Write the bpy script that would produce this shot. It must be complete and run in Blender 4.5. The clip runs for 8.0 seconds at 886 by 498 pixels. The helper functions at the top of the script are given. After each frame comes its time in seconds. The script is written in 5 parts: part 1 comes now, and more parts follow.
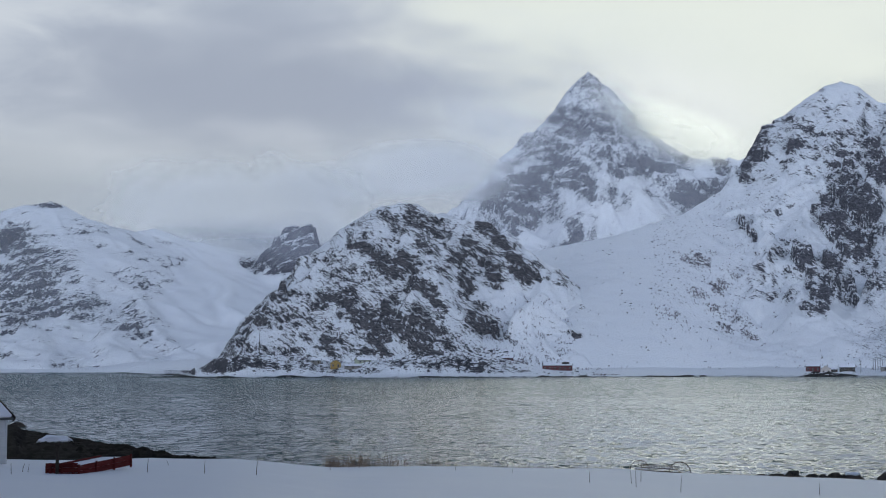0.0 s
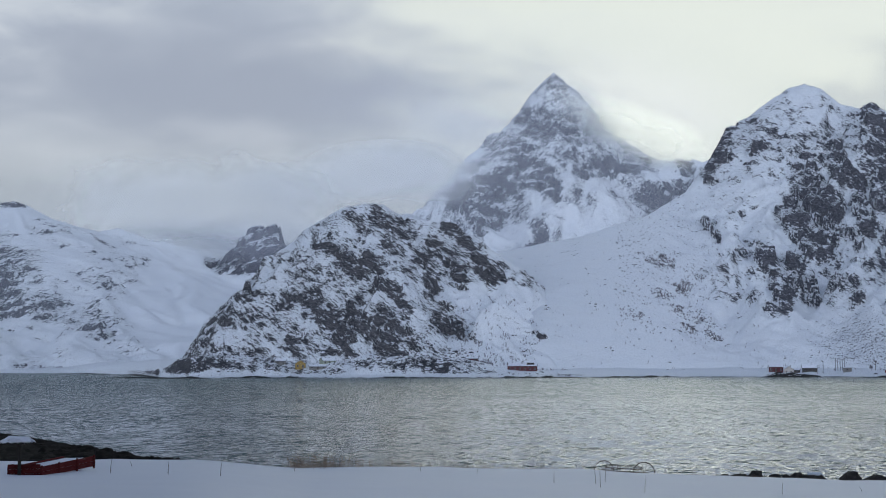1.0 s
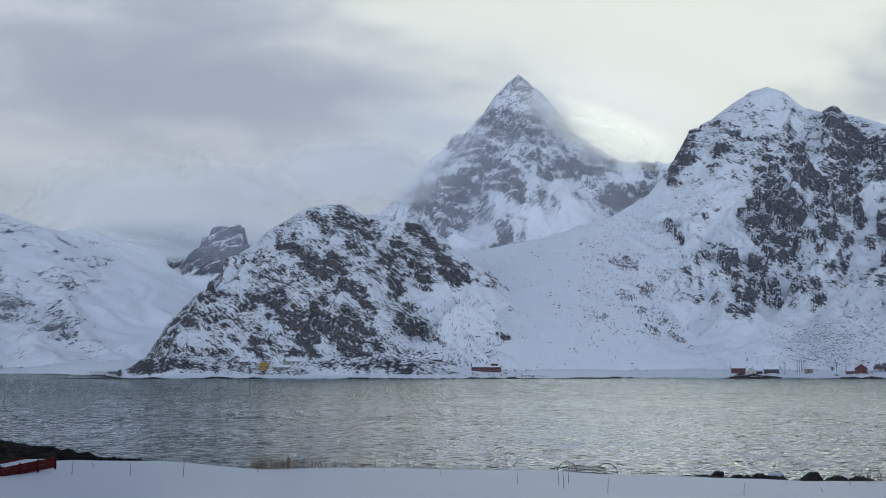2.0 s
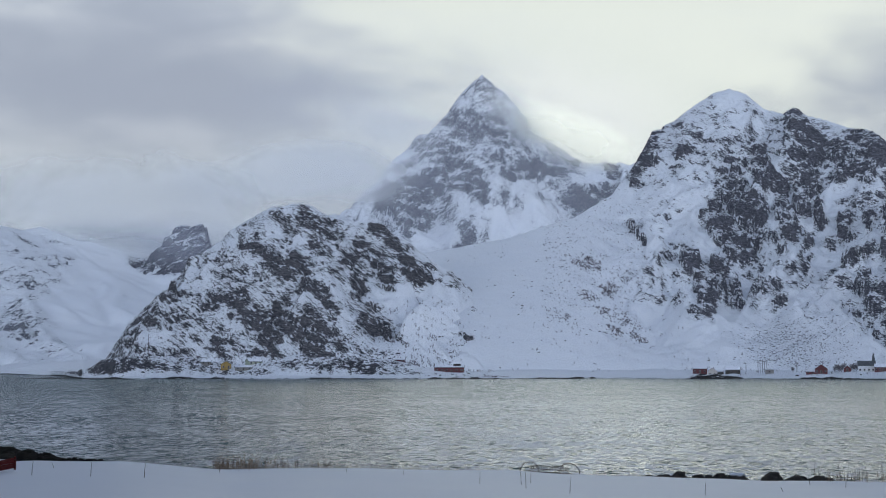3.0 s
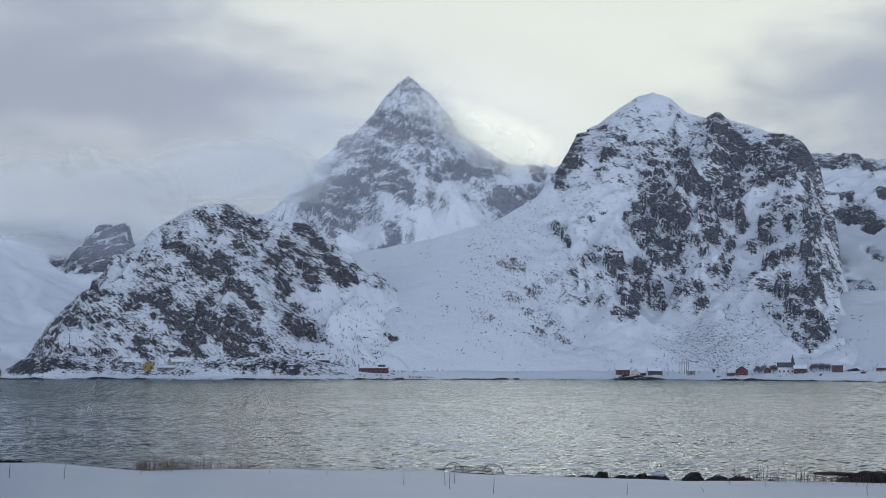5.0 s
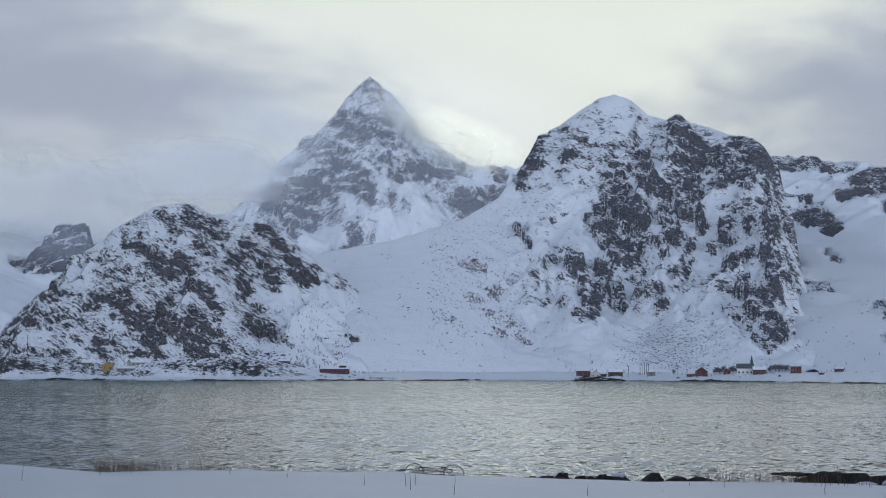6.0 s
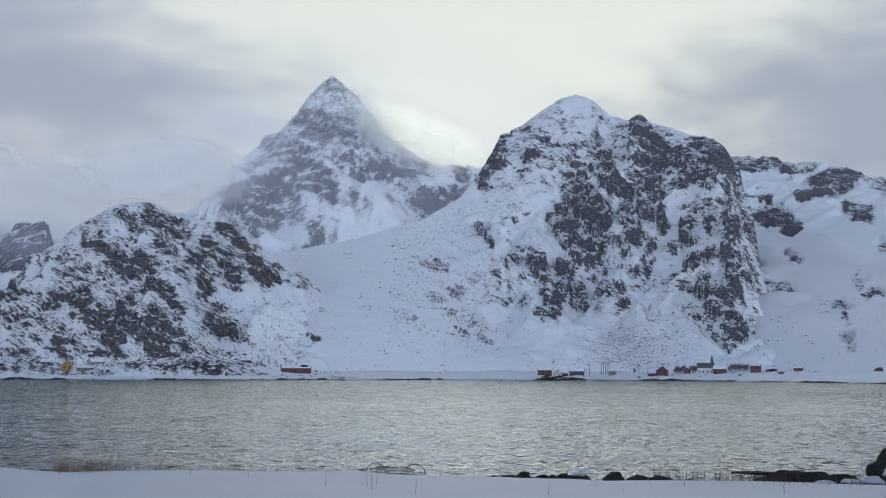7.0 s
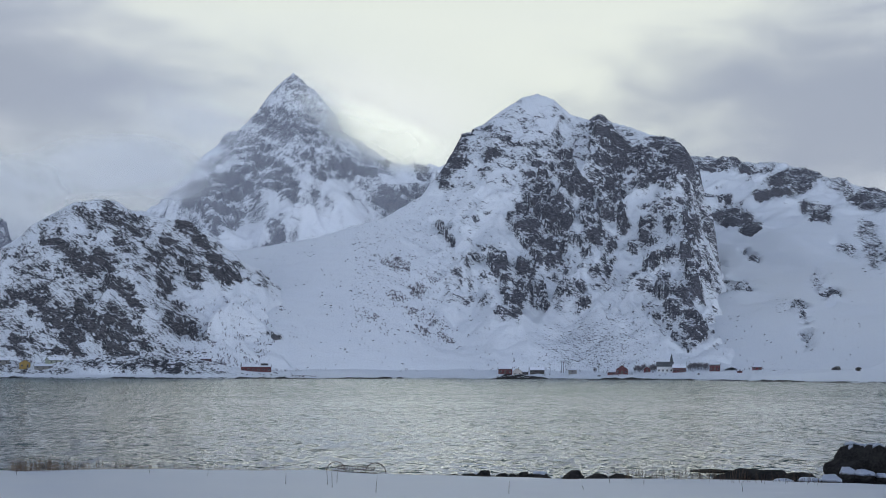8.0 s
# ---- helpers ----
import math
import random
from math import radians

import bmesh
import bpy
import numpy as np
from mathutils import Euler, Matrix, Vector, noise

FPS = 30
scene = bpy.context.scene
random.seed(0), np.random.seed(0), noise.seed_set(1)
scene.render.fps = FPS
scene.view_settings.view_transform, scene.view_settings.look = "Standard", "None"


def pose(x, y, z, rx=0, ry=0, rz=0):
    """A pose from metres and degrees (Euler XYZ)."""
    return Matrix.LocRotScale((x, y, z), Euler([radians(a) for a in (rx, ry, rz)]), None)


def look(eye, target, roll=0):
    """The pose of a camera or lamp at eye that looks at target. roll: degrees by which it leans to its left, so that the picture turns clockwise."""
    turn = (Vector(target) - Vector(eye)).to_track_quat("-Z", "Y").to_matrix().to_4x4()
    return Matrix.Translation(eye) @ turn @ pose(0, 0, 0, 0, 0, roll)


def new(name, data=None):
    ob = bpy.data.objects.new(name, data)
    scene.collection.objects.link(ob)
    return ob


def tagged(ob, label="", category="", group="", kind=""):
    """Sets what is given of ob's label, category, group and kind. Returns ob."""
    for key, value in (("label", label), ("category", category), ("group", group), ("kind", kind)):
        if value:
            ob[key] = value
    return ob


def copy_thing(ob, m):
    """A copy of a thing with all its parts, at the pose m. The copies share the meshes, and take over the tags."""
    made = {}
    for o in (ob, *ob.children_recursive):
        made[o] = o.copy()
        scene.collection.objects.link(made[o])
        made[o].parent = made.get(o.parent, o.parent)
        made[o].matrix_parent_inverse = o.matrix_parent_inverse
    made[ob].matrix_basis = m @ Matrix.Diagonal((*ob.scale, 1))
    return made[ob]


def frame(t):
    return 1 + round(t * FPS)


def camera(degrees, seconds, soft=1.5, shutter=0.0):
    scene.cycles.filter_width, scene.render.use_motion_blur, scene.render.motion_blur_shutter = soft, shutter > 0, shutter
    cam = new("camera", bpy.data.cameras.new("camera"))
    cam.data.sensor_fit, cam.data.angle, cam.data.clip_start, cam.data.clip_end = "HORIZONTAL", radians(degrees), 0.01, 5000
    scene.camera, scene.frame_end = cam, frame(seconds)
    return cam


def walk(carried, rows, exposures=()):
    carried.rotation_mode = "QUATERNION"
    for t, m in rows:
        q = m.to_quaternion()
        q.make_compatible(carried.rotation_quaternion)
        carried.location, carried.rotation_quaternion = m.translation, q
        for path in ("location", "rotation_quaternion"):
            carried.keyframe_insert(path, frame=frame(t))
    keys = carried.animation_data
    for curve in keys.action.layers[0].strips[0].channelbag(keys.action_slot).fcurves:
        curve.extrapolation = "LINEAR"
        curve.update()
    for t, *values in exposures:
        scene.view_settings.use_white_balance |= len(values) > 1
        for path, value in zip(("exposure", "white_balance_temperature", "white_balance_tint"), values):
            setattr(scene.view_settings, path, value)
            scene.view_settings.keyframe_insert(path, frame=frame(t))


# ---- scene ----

# ---- camera: it stands on the bank and pans to its right ----
EYE = 8.0
cam = camera(33.9, 8.0, soft=1.0)
ROWS = [  # seconds, bearing to the right, tilt up, lean
    (0.0, -5.677, 4.599, 0.145), (0.5, -5.005, 4.605, 0.14), (1.0, -4.305, 4.618, 0.135), (1.5, -3.612, 4.642, 0.10),
    (3.0, -1.437, 4.66, 0.02), (3.5, -0.735, 4.664, 0.01), (4.0, 0.004, 4.667, -0.02), (4.5, 0.752, 4.675, -0.06),
    (6.0, 3.045, 4.733, -0.115), (6.5, 3.785, 4.729, -0.11), (7.0, 4.546, 4.709, -0.12), (7.5, 5.288, 4.685, -0.15),
    (8.0, 6.089, 4.66, -0.157),
]
walk(cam, [(t, pose(0, 0, EYE, 0, 0, -az) @ pose(0, 0, 0, 90 + up, 0, 0) @ pose(0, 0, 0, 0, 0, -lean)) for t, az, up, lean in ROWS])

# ---- sky and sun ----
SUN_AZ, SUN_EL = 7.0, 13.0      # degrees right of +y, degrees up
sun_dir = Vector((math.sin(radians(SUN_AZ)) * math.cos(radians(SUN_EL)), math.cos(radians(SUN_AZ)) * math.cos(radians(SUN_EL)), math.sin(radians(SUN_EL))))
sun = new("sun", bpy.data.lights.new("sun", "SUN"))
sun.data.energy, sun.data.angle, sun.data.color = 0.45, radians(32), (0.98, 1.0, 0.93)
sun.matrix_world = look(sun_dir * 100, (0, 0, 0))


class Nodes:
    """A short way to write node trees."""

    def __init__(self, tree):
        self.t = tree
        tree.nodes.clear()

    def add(self, kind, ins=None, **sets):
        n = self.t.nodes.new(kind)
        for k, v in sets.items():
            setattr(n, k, v)
        for k, v in (ins or {}).items():
            self.put(n.inputs[k], v)
        return n

    def put(self, socket, v):
        if isinstance(v, bpy.types.NodeSocket):
            self.t.links.new(v, socket)
        else:
            socket.default_value = v

    def math(self, op, a, b=0.0, c=0.0, clamp=False):
        n = self.add("ShaderNodeMath", operation=op, use_clamp=clamp)
        for i, v in enumerate((a, b, c)):
            self.put(n.inputs[i], v)
        return n.outputs[0]

    def mix(self, f, a, b, blend="MIX"):
        n = self.add("ShaderNodeMix", data_type="RGBA", blend_type=blend)
        self.put(n.inputs[0], f), self.put(n.inputs[6], a), self.put(n.inputs[7], b)
        return n.outputs[2]

    def step(self, v, lo, hi, a=0.0, b=1.0):
        n = self.add("ShaderNodeMapRange", interpolation_type="SMOOTHSTEP")
        for i, q in enumerate((v, lo, hi, a, b)):
            self.put(n.inputs[i], q)
        return n.outputs[0]

    def noise(self, vec, scale, detail=4.0, rough=0.55, distort=0.0):
        n = self.add("ShaderNodeTexNoise", {"Scale": scale, "Detail": detail, "Roughness": rough, "Distortion": distort})
        if vec is not None:
            self.put(n.inputs["Vector"], vec)
        return n.outputs["Fac"]

    def mapped(self, vec, scale=(1, 1, 1), rot=(0, 0, 0), loc=(0, 0, 0)):
        return self.add("ShaderNodeMapping", {"Vector": vec, "Location": loc, "Rotation": rot, "Scale": scale}).outputs[0]


def make_world():
    w = bpy.data.worlds.new("overcast_sky")
    scene.world = w
    w.use_nodes = True
    k = Nodes(w.node_tree)
    d = k.add("ShaderNodeTexCoord").outputs["Generated"]
    sky = k.add("ShaderNodeTexSky", sky_type="NISHITA", sun_disc=False, sun_elevation=radians(SUN_EL), sun_rotation=radians(SUN_AZ), air_density=1.0, dust_density=1.5).outputs[0]
    flat = k.mapped(d, (1, 1, 2.4), loc=(0.3, 0, 0))
    big = k.noise(flat, 4.0, 5, 0.5, 0.3)
    small = k.noise(flat, 13.0, 6, 0.55, 0.5)
    xyz = k.add("ShaderNodeSeparateXYZ", {0: d})
    az = k.math("MULTIPLY", k.math("ARCTAN2", xyz.outputs[0], xyz.outputs[1]), 57.3)
    el = k.math("MULTIPLY", k.math("ARCSINE", xyz.outputs[2]), 57.3)

    def mass(a, e, wa, we):
        """A darker body of cloud round a bearing and a height, in degrees."""
        p = k.math("DIVIDE", k.math("SUBTRACT", az, a), wa)
        q = k.math("DIVIDE", k.math("SUBTRACT", el, e), we)
        r = k.math("SQRT", k.math("ADD", k.math("MULTIPLY", p, p), k.math("MULTIPLY", q, q)))
        r = k.math("MULTIPLY_ADD", k.math("SUBTRACT", big, 0.5), 1.5, r)
        r = k.math("MULTIPLY_ADD", k.math("SUBTRACT", small, 0.5), 0.9, r)
        return k.step(r, 0.2, 1.25, 1.0, 0.0)

    dark = k.math("MAXIMUM", mass(-12.5, 10.6, 12.5, 3.8), mass(21.5, 9.4, 10.5, 5.2))
    low = k.math("MULTIPLY", k.step(k.math("MULTIPLY_ADD", k.math("SUBTRACT", small, 0.5), 6.0, az), 1.0, -4.0), k.step(k.math("MULTIPLY_ADD", k.math("SUBTRACT", big, 0.5), 5.0, el), 10.5, 7.0))
    glow = k.add("ShaderNodeVectorMath", {0: d, 1: (0.1177, 0.9587, 0.2588)}, operation="DOT_PRODUCT").outputs["Value"]
    near_sun = k.step(k.math("ADD", glow, k.math("MULTIPLY", k.math("SUBTRACT", small, 0.5), 0.03)), 0.950, 0.998)
    body = k.mix(k.step(k.math("MULTIPLY_ADD", small, 0.35, k.math("MULTIPLY", big, 0.8)), 0.42, 0.72), (0.46, 0.52, 0.62, 1), (0.60, 0.65, 0.71, 1))
    clouds = k.mix(near_sun, body, (0.80, 0.85, 0.79, 1))
    clouds = k.mix(k.math("MULTIPLY", mass(3.0, 9.9, 4.4, 2.4), 0.6), clouds, (0.90, 0.93, 0.89, 1))
    clouds = k.mix(k.math("MULTIPLY", dark, 0.95), clouds, (0.35, 0.395, 0.485, 1))
    clouds = k.mix(k.math("MULTIPLY", low, 0.92), clouds, (0.39, 0.435, 0.485, 1))
    cover = k.step(k.add("ShaderNodeSeparateXYZ", {0: d}).outputs[2], 0.3, 0.95, 1.0, 0.8)
    sky_dim = k.mix(1.0, sky, (0.09, 0.09, 0.09, 1), "MULTIPLY")
    # unseen sky shaped to light the slopes: dimmed overhead, brightened low behind the bank
    zenith_dim = k.step(el, 13.0, k.step(az, 6.0, -11.0, 27.0, 24.0), 1.0, 0.17)
    rear_fill = k.math("MULTIPLY", k.step(xyz.outputs[1], 0.15, -0.8), k.step(el, 14.0, 52.0, 1.0, 0.05))
    out = k.mix(cover, sky_dim, k.mix(1.0, clouds, k.add("ShaderNodeCombineColor", {0: k.math("MULTIPLY_ADD", rear_fill, 2.36, zenith_dim), 1: k.math("MULTIPLY_ADD", rear_fill, 2.48, k.math("POWER", zenith_dim, 0.84)), 2: k.math("MULTIPLY_ADD", rear_fill, 2.62, k.math("POWER", zenith_dim, k.step(k.math("ABSOLUTE", k.math("SUBTRACT", az, 6.0)), 12.0, 50.0, 0.95, 0.52)))}).outputs[0], "MULTIPLY"))
    # glow added above the view, near the sun, to brighten the far water
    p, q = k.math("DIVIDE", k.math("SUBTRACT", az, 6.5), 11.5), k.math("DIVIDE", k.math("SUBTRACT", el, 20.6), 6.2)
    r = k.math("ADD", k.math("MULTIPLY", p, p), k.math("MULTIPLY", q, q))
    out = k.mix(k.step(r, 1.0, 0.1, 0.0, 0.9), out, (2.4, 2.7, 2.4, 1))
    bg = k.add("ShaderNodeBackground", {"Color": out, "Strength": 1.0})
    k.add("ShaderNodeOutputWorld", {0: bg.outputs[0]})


make_world()
scene.view_settings.exposure = 0.0


# ---- materials ----
def material(name):
    m = bpy.data.materials.new(name)
    m.use_nodes = True
    k = Nodes(m.node_tree)
    return m, k


def finish(k, shader):
    k.add("ShaderNodeOutputMaterial", {0: shader})


def bump(k, height, strength, distance):
    return k.add("ShaderNodeBump", {"Height": height, "Strength": strength, "Distance": distance}).outputs[0]


def mountain_material(name, rock_a, rock_b, unit, strata=(1, 1, 1), tilt=(0, 0, 0), snow=1.13):
    """Snow on rock: snow holds on ledges and in hollows, rock shows where it is steep. unit: metres of the coarse grain; snow: less
    of it means more snow."""
    m, k = material(name)
    pos = k.add("ShaderNodeTexCoord").outputs["Object"]
    up = k.add("ShaderNodeSeparateXYZ", {0: k.add("ShaderNodeNewGeometry").outputs["Normal"]}).outputs[2]
    bare = k.add("ShaderNodeAttribute", attribute_name="bare").outputs["Fac"]
    bend = k.add("ShaderNodeVectorMath", {0: k.add("ShaderNodeTexNoise", {"Vector": pos, "Scale": 0.2 / unit, "Detail": 2.0}).outputs["Color"], 1: (unit * 1.6,) * 3}, operation="MULTIPLY").outputs[0]
    bent = k.add("ShaderNodeVectorMath", {0: pos, 1: bend}, operation="ADD").outputs[0]
    lay = k.mapped(k.mapped(bent, (1, 1, 1), tilt), strata)
    coarse = k.noise(lay, 0.55 / unit, 4, 0.6, 0.4)
    ledge = k.mapped(k.mapped(bent, (1, 1, 1), (0, tilt[1] * 0.3, 0)), (strata[0] * 1.2, strata[1], strata[2]))
    fine = k.noise(ledge, 4.4 / unit, 3, 0.6, 0.3)
    speck = k.noise(pos, 11.0 / unit, 3, 0.6)
    mid = k.noise(lay, 1.9 / unit, 3, 0.6, 0.6)
    broken = k.noise(ledge, 1.5 / unit, 3, 0.6, 0.8)
    # bare rock where steepness, exposure and a broken grain together pass a limit
    s = k.math("MULTIPLY_ADD", up, -1.5, snow)
    s = k.math("MULTIPLY_ADD", bare, 0.48, s)
    loose = k.step(s, -0.28, 0.10, 0.70, 1.0)
    for grain, weight in ((coarse, 1.3), (mid, 1.9), (broken, 1.5), (fine, 1.6), (speck, 0.7)):
        s = k.math("MULTIPLY_ADD", k.math("MULTIPLY", k.math("SUBTRACT", grain, 0.5), weight), loose, s)
    rock = k.math("MULTIPLY_ADD", k.step(s, 0.02, 0.30), 0.35, k.math("MULTIPLY", k.step(s, 0.23, 0.37), 0.65))
    tone = k.noise(ledge, 2.6 / unit, 5, 0.65, 0.4)
    rock_col = k.mix(k.step(tone, 0.40, 0.64), rock_a, rock_b)
    rust = k.step(k.noise(pos, 0.35 / unit, 3), 0.56, 0.70)
    rock_col = k.mix(k.math("MULTIPLY", rust, 0.2), rock_col, (0.105, 0.084, 0.080, 1))
    snow_col = k.mix(k.noise(pos, 0.5 / unit, 4), (0.80, 0.83, 0.88, 1), (0.88, 0.89, 0.91, 1))
    col = k.mix(rock, snow_col, rock_col)
    rough = k.math("MULTIPLY_ADD", rock, 0.2, 0.65)
    h = k.math("MULTIPLY_ADD", rock, -0.6, k.math("MULTIPLY", fine, 0.8))
    n = bump(k, h, 0.9, unit * 0.3)
    b = k.add("ShaderNodeBsdfPrincipled", {"Base Color": col, "Roughness": rough, "Normal": n, "Specular IOR Level": 0.25})
    finish(k, b.outputs[0])
    return m


def snow_material():
    m, k = material("shore_snow")
    pos = k.add("ShaderNodeTexCoord").outputs["Object"]
    big = k.noise(pos, 0.12, 4)
    grain = k.noise(pos, 6.0, 4, 0.6)
    drift = k.noise(k.mapped(pos, (0.5, 1.6, 1)), 0.8, 4, 0.5, 0.5)
    col = k.mix(big, (0.80, 0.825, 0.895, 1), (0.87, 0.88, 0.915, 1))
    h = k.math("MULTIPLY_ADD", drift, 0.8, k.math("MULTIPLY", grain, 0.12))
    b = k.add("ShaderNodeBsdfPrincipled", {"Base Color": col, "Roughness": 0.6, "Normal": bump(k, h, 0.35, 0.12), "Specular IOR Level": 0.25})
    finish(k, b.outputs[0])
    return m


def water_material():
    m, k = material("sea_water")
    pos = k.add("ShaderNodeTexCoord").outputs["Object"]
    swell = k.add("ShaderNodeTexNoise", {"Vector": k.mapped(pos, (0.35, 1.0, 1)), "Scale": 0.06, "Detail": 2.0}).outputs["Color"]
    wave = k.add("ShaderNodeTexNoise", {"Vector": k.mapped(pos, (1.0, 0.36, 1), (0, 0, 0.03)), "Scale": 1.2, "Detail": 3.0, "Roughness": 0.6}).outputs["Color"]
    chop = k.add("ShaderNodeTexNoise", {"Vector": k.mapped(pos, (1.0, 0.3, 1), (0, 0, -0.02)), "Scale": 0.36, "Detail": 2.0}).outputs["Color"]
    fret = k.add("ShaderNodeTexNoise", {"Vector": k.mapped(pos, (0.5, 1.0, 1), (0, 0, 0.15)), "Scale": 2.4, "Detail": 3.0, "Roughness": 0.6}).outputs["Color"]
    fret = k.add("ShaderNodeVectorMath", {0: fret, 1: (0.5, 0.5, 0.5)}, operation="SUBTRACT").outputs[0]
    flat = k.add("ShaderNodeVectorMath", {0: chop, 1: (0.5, 0.5, 0.5)}, operation="SUBTRACT").outputs[0]
    lean = k.add("ShaderNodeVectorMath", {0: wave, 1: (0.5, 0.5, 0.5)}, operation="SUBTRACT").outputs[0]
    gust = k.step(k.noise(k.mapped(pos, (0.10, 1.0, 1), (0, 0, 0.06)), 0.06, 4, 0.62), 0.34, 0.66, 0.6, 1.4)
    lean = k.add("ShaderNodeVectorMath", {0: lean, "Scale": gust}, operation="SCALE").outputs[0]
    roll = k.add("ShaderNodeVectorMath", {0: swell, 1: (0.5, 0.5, 0.5)}, operation="SUBTRACT").outputs[0]
    total = k.add("ShaderNodeVectorMath", {0: flat, 1: (0.36, 0.46, 0.0), 2: (0, 0, 1)}, operation="MULTIPLY_ADD").outputs[0]
    total = k.add("ShaderNodeVectorMath", {0: lean, 1: (0.85, 1.35, 0.0), 2: total}, operation="MULTIPLY_ADD").outputs[0]
    total = k.add("ShaderNodeVectorMath", {0: fret, 1: (1.8, 2.8, 0.0), 2: total}, operation="MULTIPLY_ADD").outputs[0]
    total = k.add("ShaderNodeVectorMath", {0: roll, 1: (0.10, 0.25, 0.0), 2: total}, operation="MULTIPLY_ADD").outputs[0]
    # far out only the wave faces turned to the bank can be seen, so the mean slope leans that way with the distance
    far = k.step(k.add("ShaderNodeVectorMath", {0: pos}, operation="LENGTH").outputs["Value"], 110.0, 560.0, 0.03, 0.20)
    shoreward = k.add("ShaderNodeVectorMath", {0: k.add("ShaderNodeVectorMath", {0: pos}, operation="NORMALIZE").outputs[0], "Scale": k.math("MULTIPLY", far, -1.0)}, operation="SCALE").outputs[0]
    total = k.add("ShaderNodeVectorMath", {0: total, 1: shoreward}, operation="ADD").outputs[0]
    ripple = k.add("ShaderNodeVectorMath", {0: total}, operation="NORMALIZE").outputs[0]
    b = k.add("ShaderNodeBsdfPrincipled", {"Base Color": (0.034, 0.068, 0.074, 1), "Roughness": 0.11, "IOR": 1.33, "Normal": ripple})
    finish(k, b.outputs[0])
    return m


CRAG = mountain_material("crag_rock_and_snow", (0.023, 0.023, 0.029, 1), (0.132, 0.124, 0.134, 1), 4.8, (0.4, 0.6, 2.1), (0, radians(-42), 0), 1.17)
MASSIF = mountain_material("massif_rock_and_snow", (0.032, 0.033, 0.043, 1), (0.140, 0.136, 0.160, 1), 5.6, (0.5, 0.6, 1.8), (0, radians(-35), 0), 0.99)
# these two rock colours carry distance haze: dark tones lifted and blued
FAR_ROCK = mountain_material("hazy_far_rock_and_snow", (0.040, 0.042, 0.060, 1), (0.112, 0.110, 0.140, 1), 10.0, (0.4, 0.5, 1.7), (0, radians(42), 0), 1.08)
PEAK_ROCK = mountain_material("hazy_peak_rock_and_snow", (0.040, 0.043, 0.062, 1), (0.120, 0.120, 0.150, 1), 7.5, (0.55, 0.6, 1.3), (0, radians(52), 0), 1.12)
SHORE_ROCK = mountain_material("shore_rock_and_snow", (0.020, 0.020, 0.026, 1), (0.080, 0.075, 0.085, 1), 3.2, (0.4, 0.4, 1.5), (0, radians(-10), 0))
SNOW = snow_material()
WATER = water_material()


# ---- gradient noise on arrays, for the terrain ----
def hash_table(seed):
    r = np.random.RandomState(seed)
    p = r.permutation(256)
    a = r.rand(256) * 2 * np.pi
    return np.concatenate([p, p]), np.cos(a), np.sin(a)


TABLES = {}
HILLS = []      # x lines, y lines and heights of the hillsides


def grad(x, y, seed=0):
    if seed not in TABLES:
        TABLES[seed] = hash_table(seed)
    p, gx, gy = TABLES[seed]
    xi, yi = np.floor(x).astype(np.int64), np.floor(y).astype(np.int64)
    fx, fy = x - xi, y - yi
    u, v = fx * fx * fx * (fx * (fx * 6 - 15) + 10), fy * fy * fy * (fy * (fy * 6 - 15) + 10)

    def corner(i, j):
        h = p[(p[(xi + i) & 255] + yi + j) & 255]
        return gx[h] * (fx - i) + gy[h] * (fy - j)

    a = corner(0, 0) * (1 - u) + corner(1, 0) * u
    b = corner(0, 1) * (1 - u) + corner(1, 1) * u
    return 1.5 * (a * (1 - v) + b * v)


def fbm(x, y, octaves=5, gain=0.5, seed=0):
    s, a, f = 0.0, 1.0, 1.0
    for o in range(octaves):
        s = s + a * grad(x * f + 17.3 * o, y * f - 9.1 * o, seed + o)
        a, f = a * gain, f * 2.03
    return s


def ridged(x, y, octaves=5, gain=0.55, seed=0):
    s, a, f, w = 0.0, 1.0, 1.0, 1.0
    for o in range(octaves):
        n = 1 - np.abs(grad(x * f + 5.7 * o, y * f + 3.9 * o, seed + o))
        n = n * n * w
        w = np.clip(n * 1.6, 0, 1)
        s = s + a * n
        a, f = a * gain, f * 2.1
    return s


def smooth(lo, hi, v):
    t = np.clip((v - lo) / (hi - lo), 0, 1)
    return t * t * (3 - 2 * t)


SHORE = ([-40, -26, -22.5, -19, -16.5, -15.3, -14.2, -13, -10.5, -7.5, -3, 0, 4, 11, 16, 23, 40], [2050, 2080, 2090, 2000, 1500, 1120, 1060, 1040, 1060, 1010, 1005, 1015, 1050, 1050, 985, 850, 800])


def foot(x, y, z, gap, steep=0.5):
    """Lets a mountainside run out on the low land, gap metres behind the shore."""
    inland = np.hypot(x, y) - np.interp(np.degrees(np.arctan2(x, y)), *SHORE) - gap
    low = 3 + steep * inland
    return 0.5 * (z + low - np.sqrt((z - low) ** 2 + 200.0)) + 3.5


def at(bearing, dist, z=0.0):
    """A place by its bearing (degrees right of +y) and distance from the bank where the path starts."""
    a = radians(bearing)
    return Vector((dist * math.sin(a), dist * math.cos(a), z))


def crest(points):
    """Points of a ridge: bearing, distance, and rise per thousand as seen from the bank."""
    return [tuple(at(b, d, EYE + d * r / 1000)) for b, d, r in points]


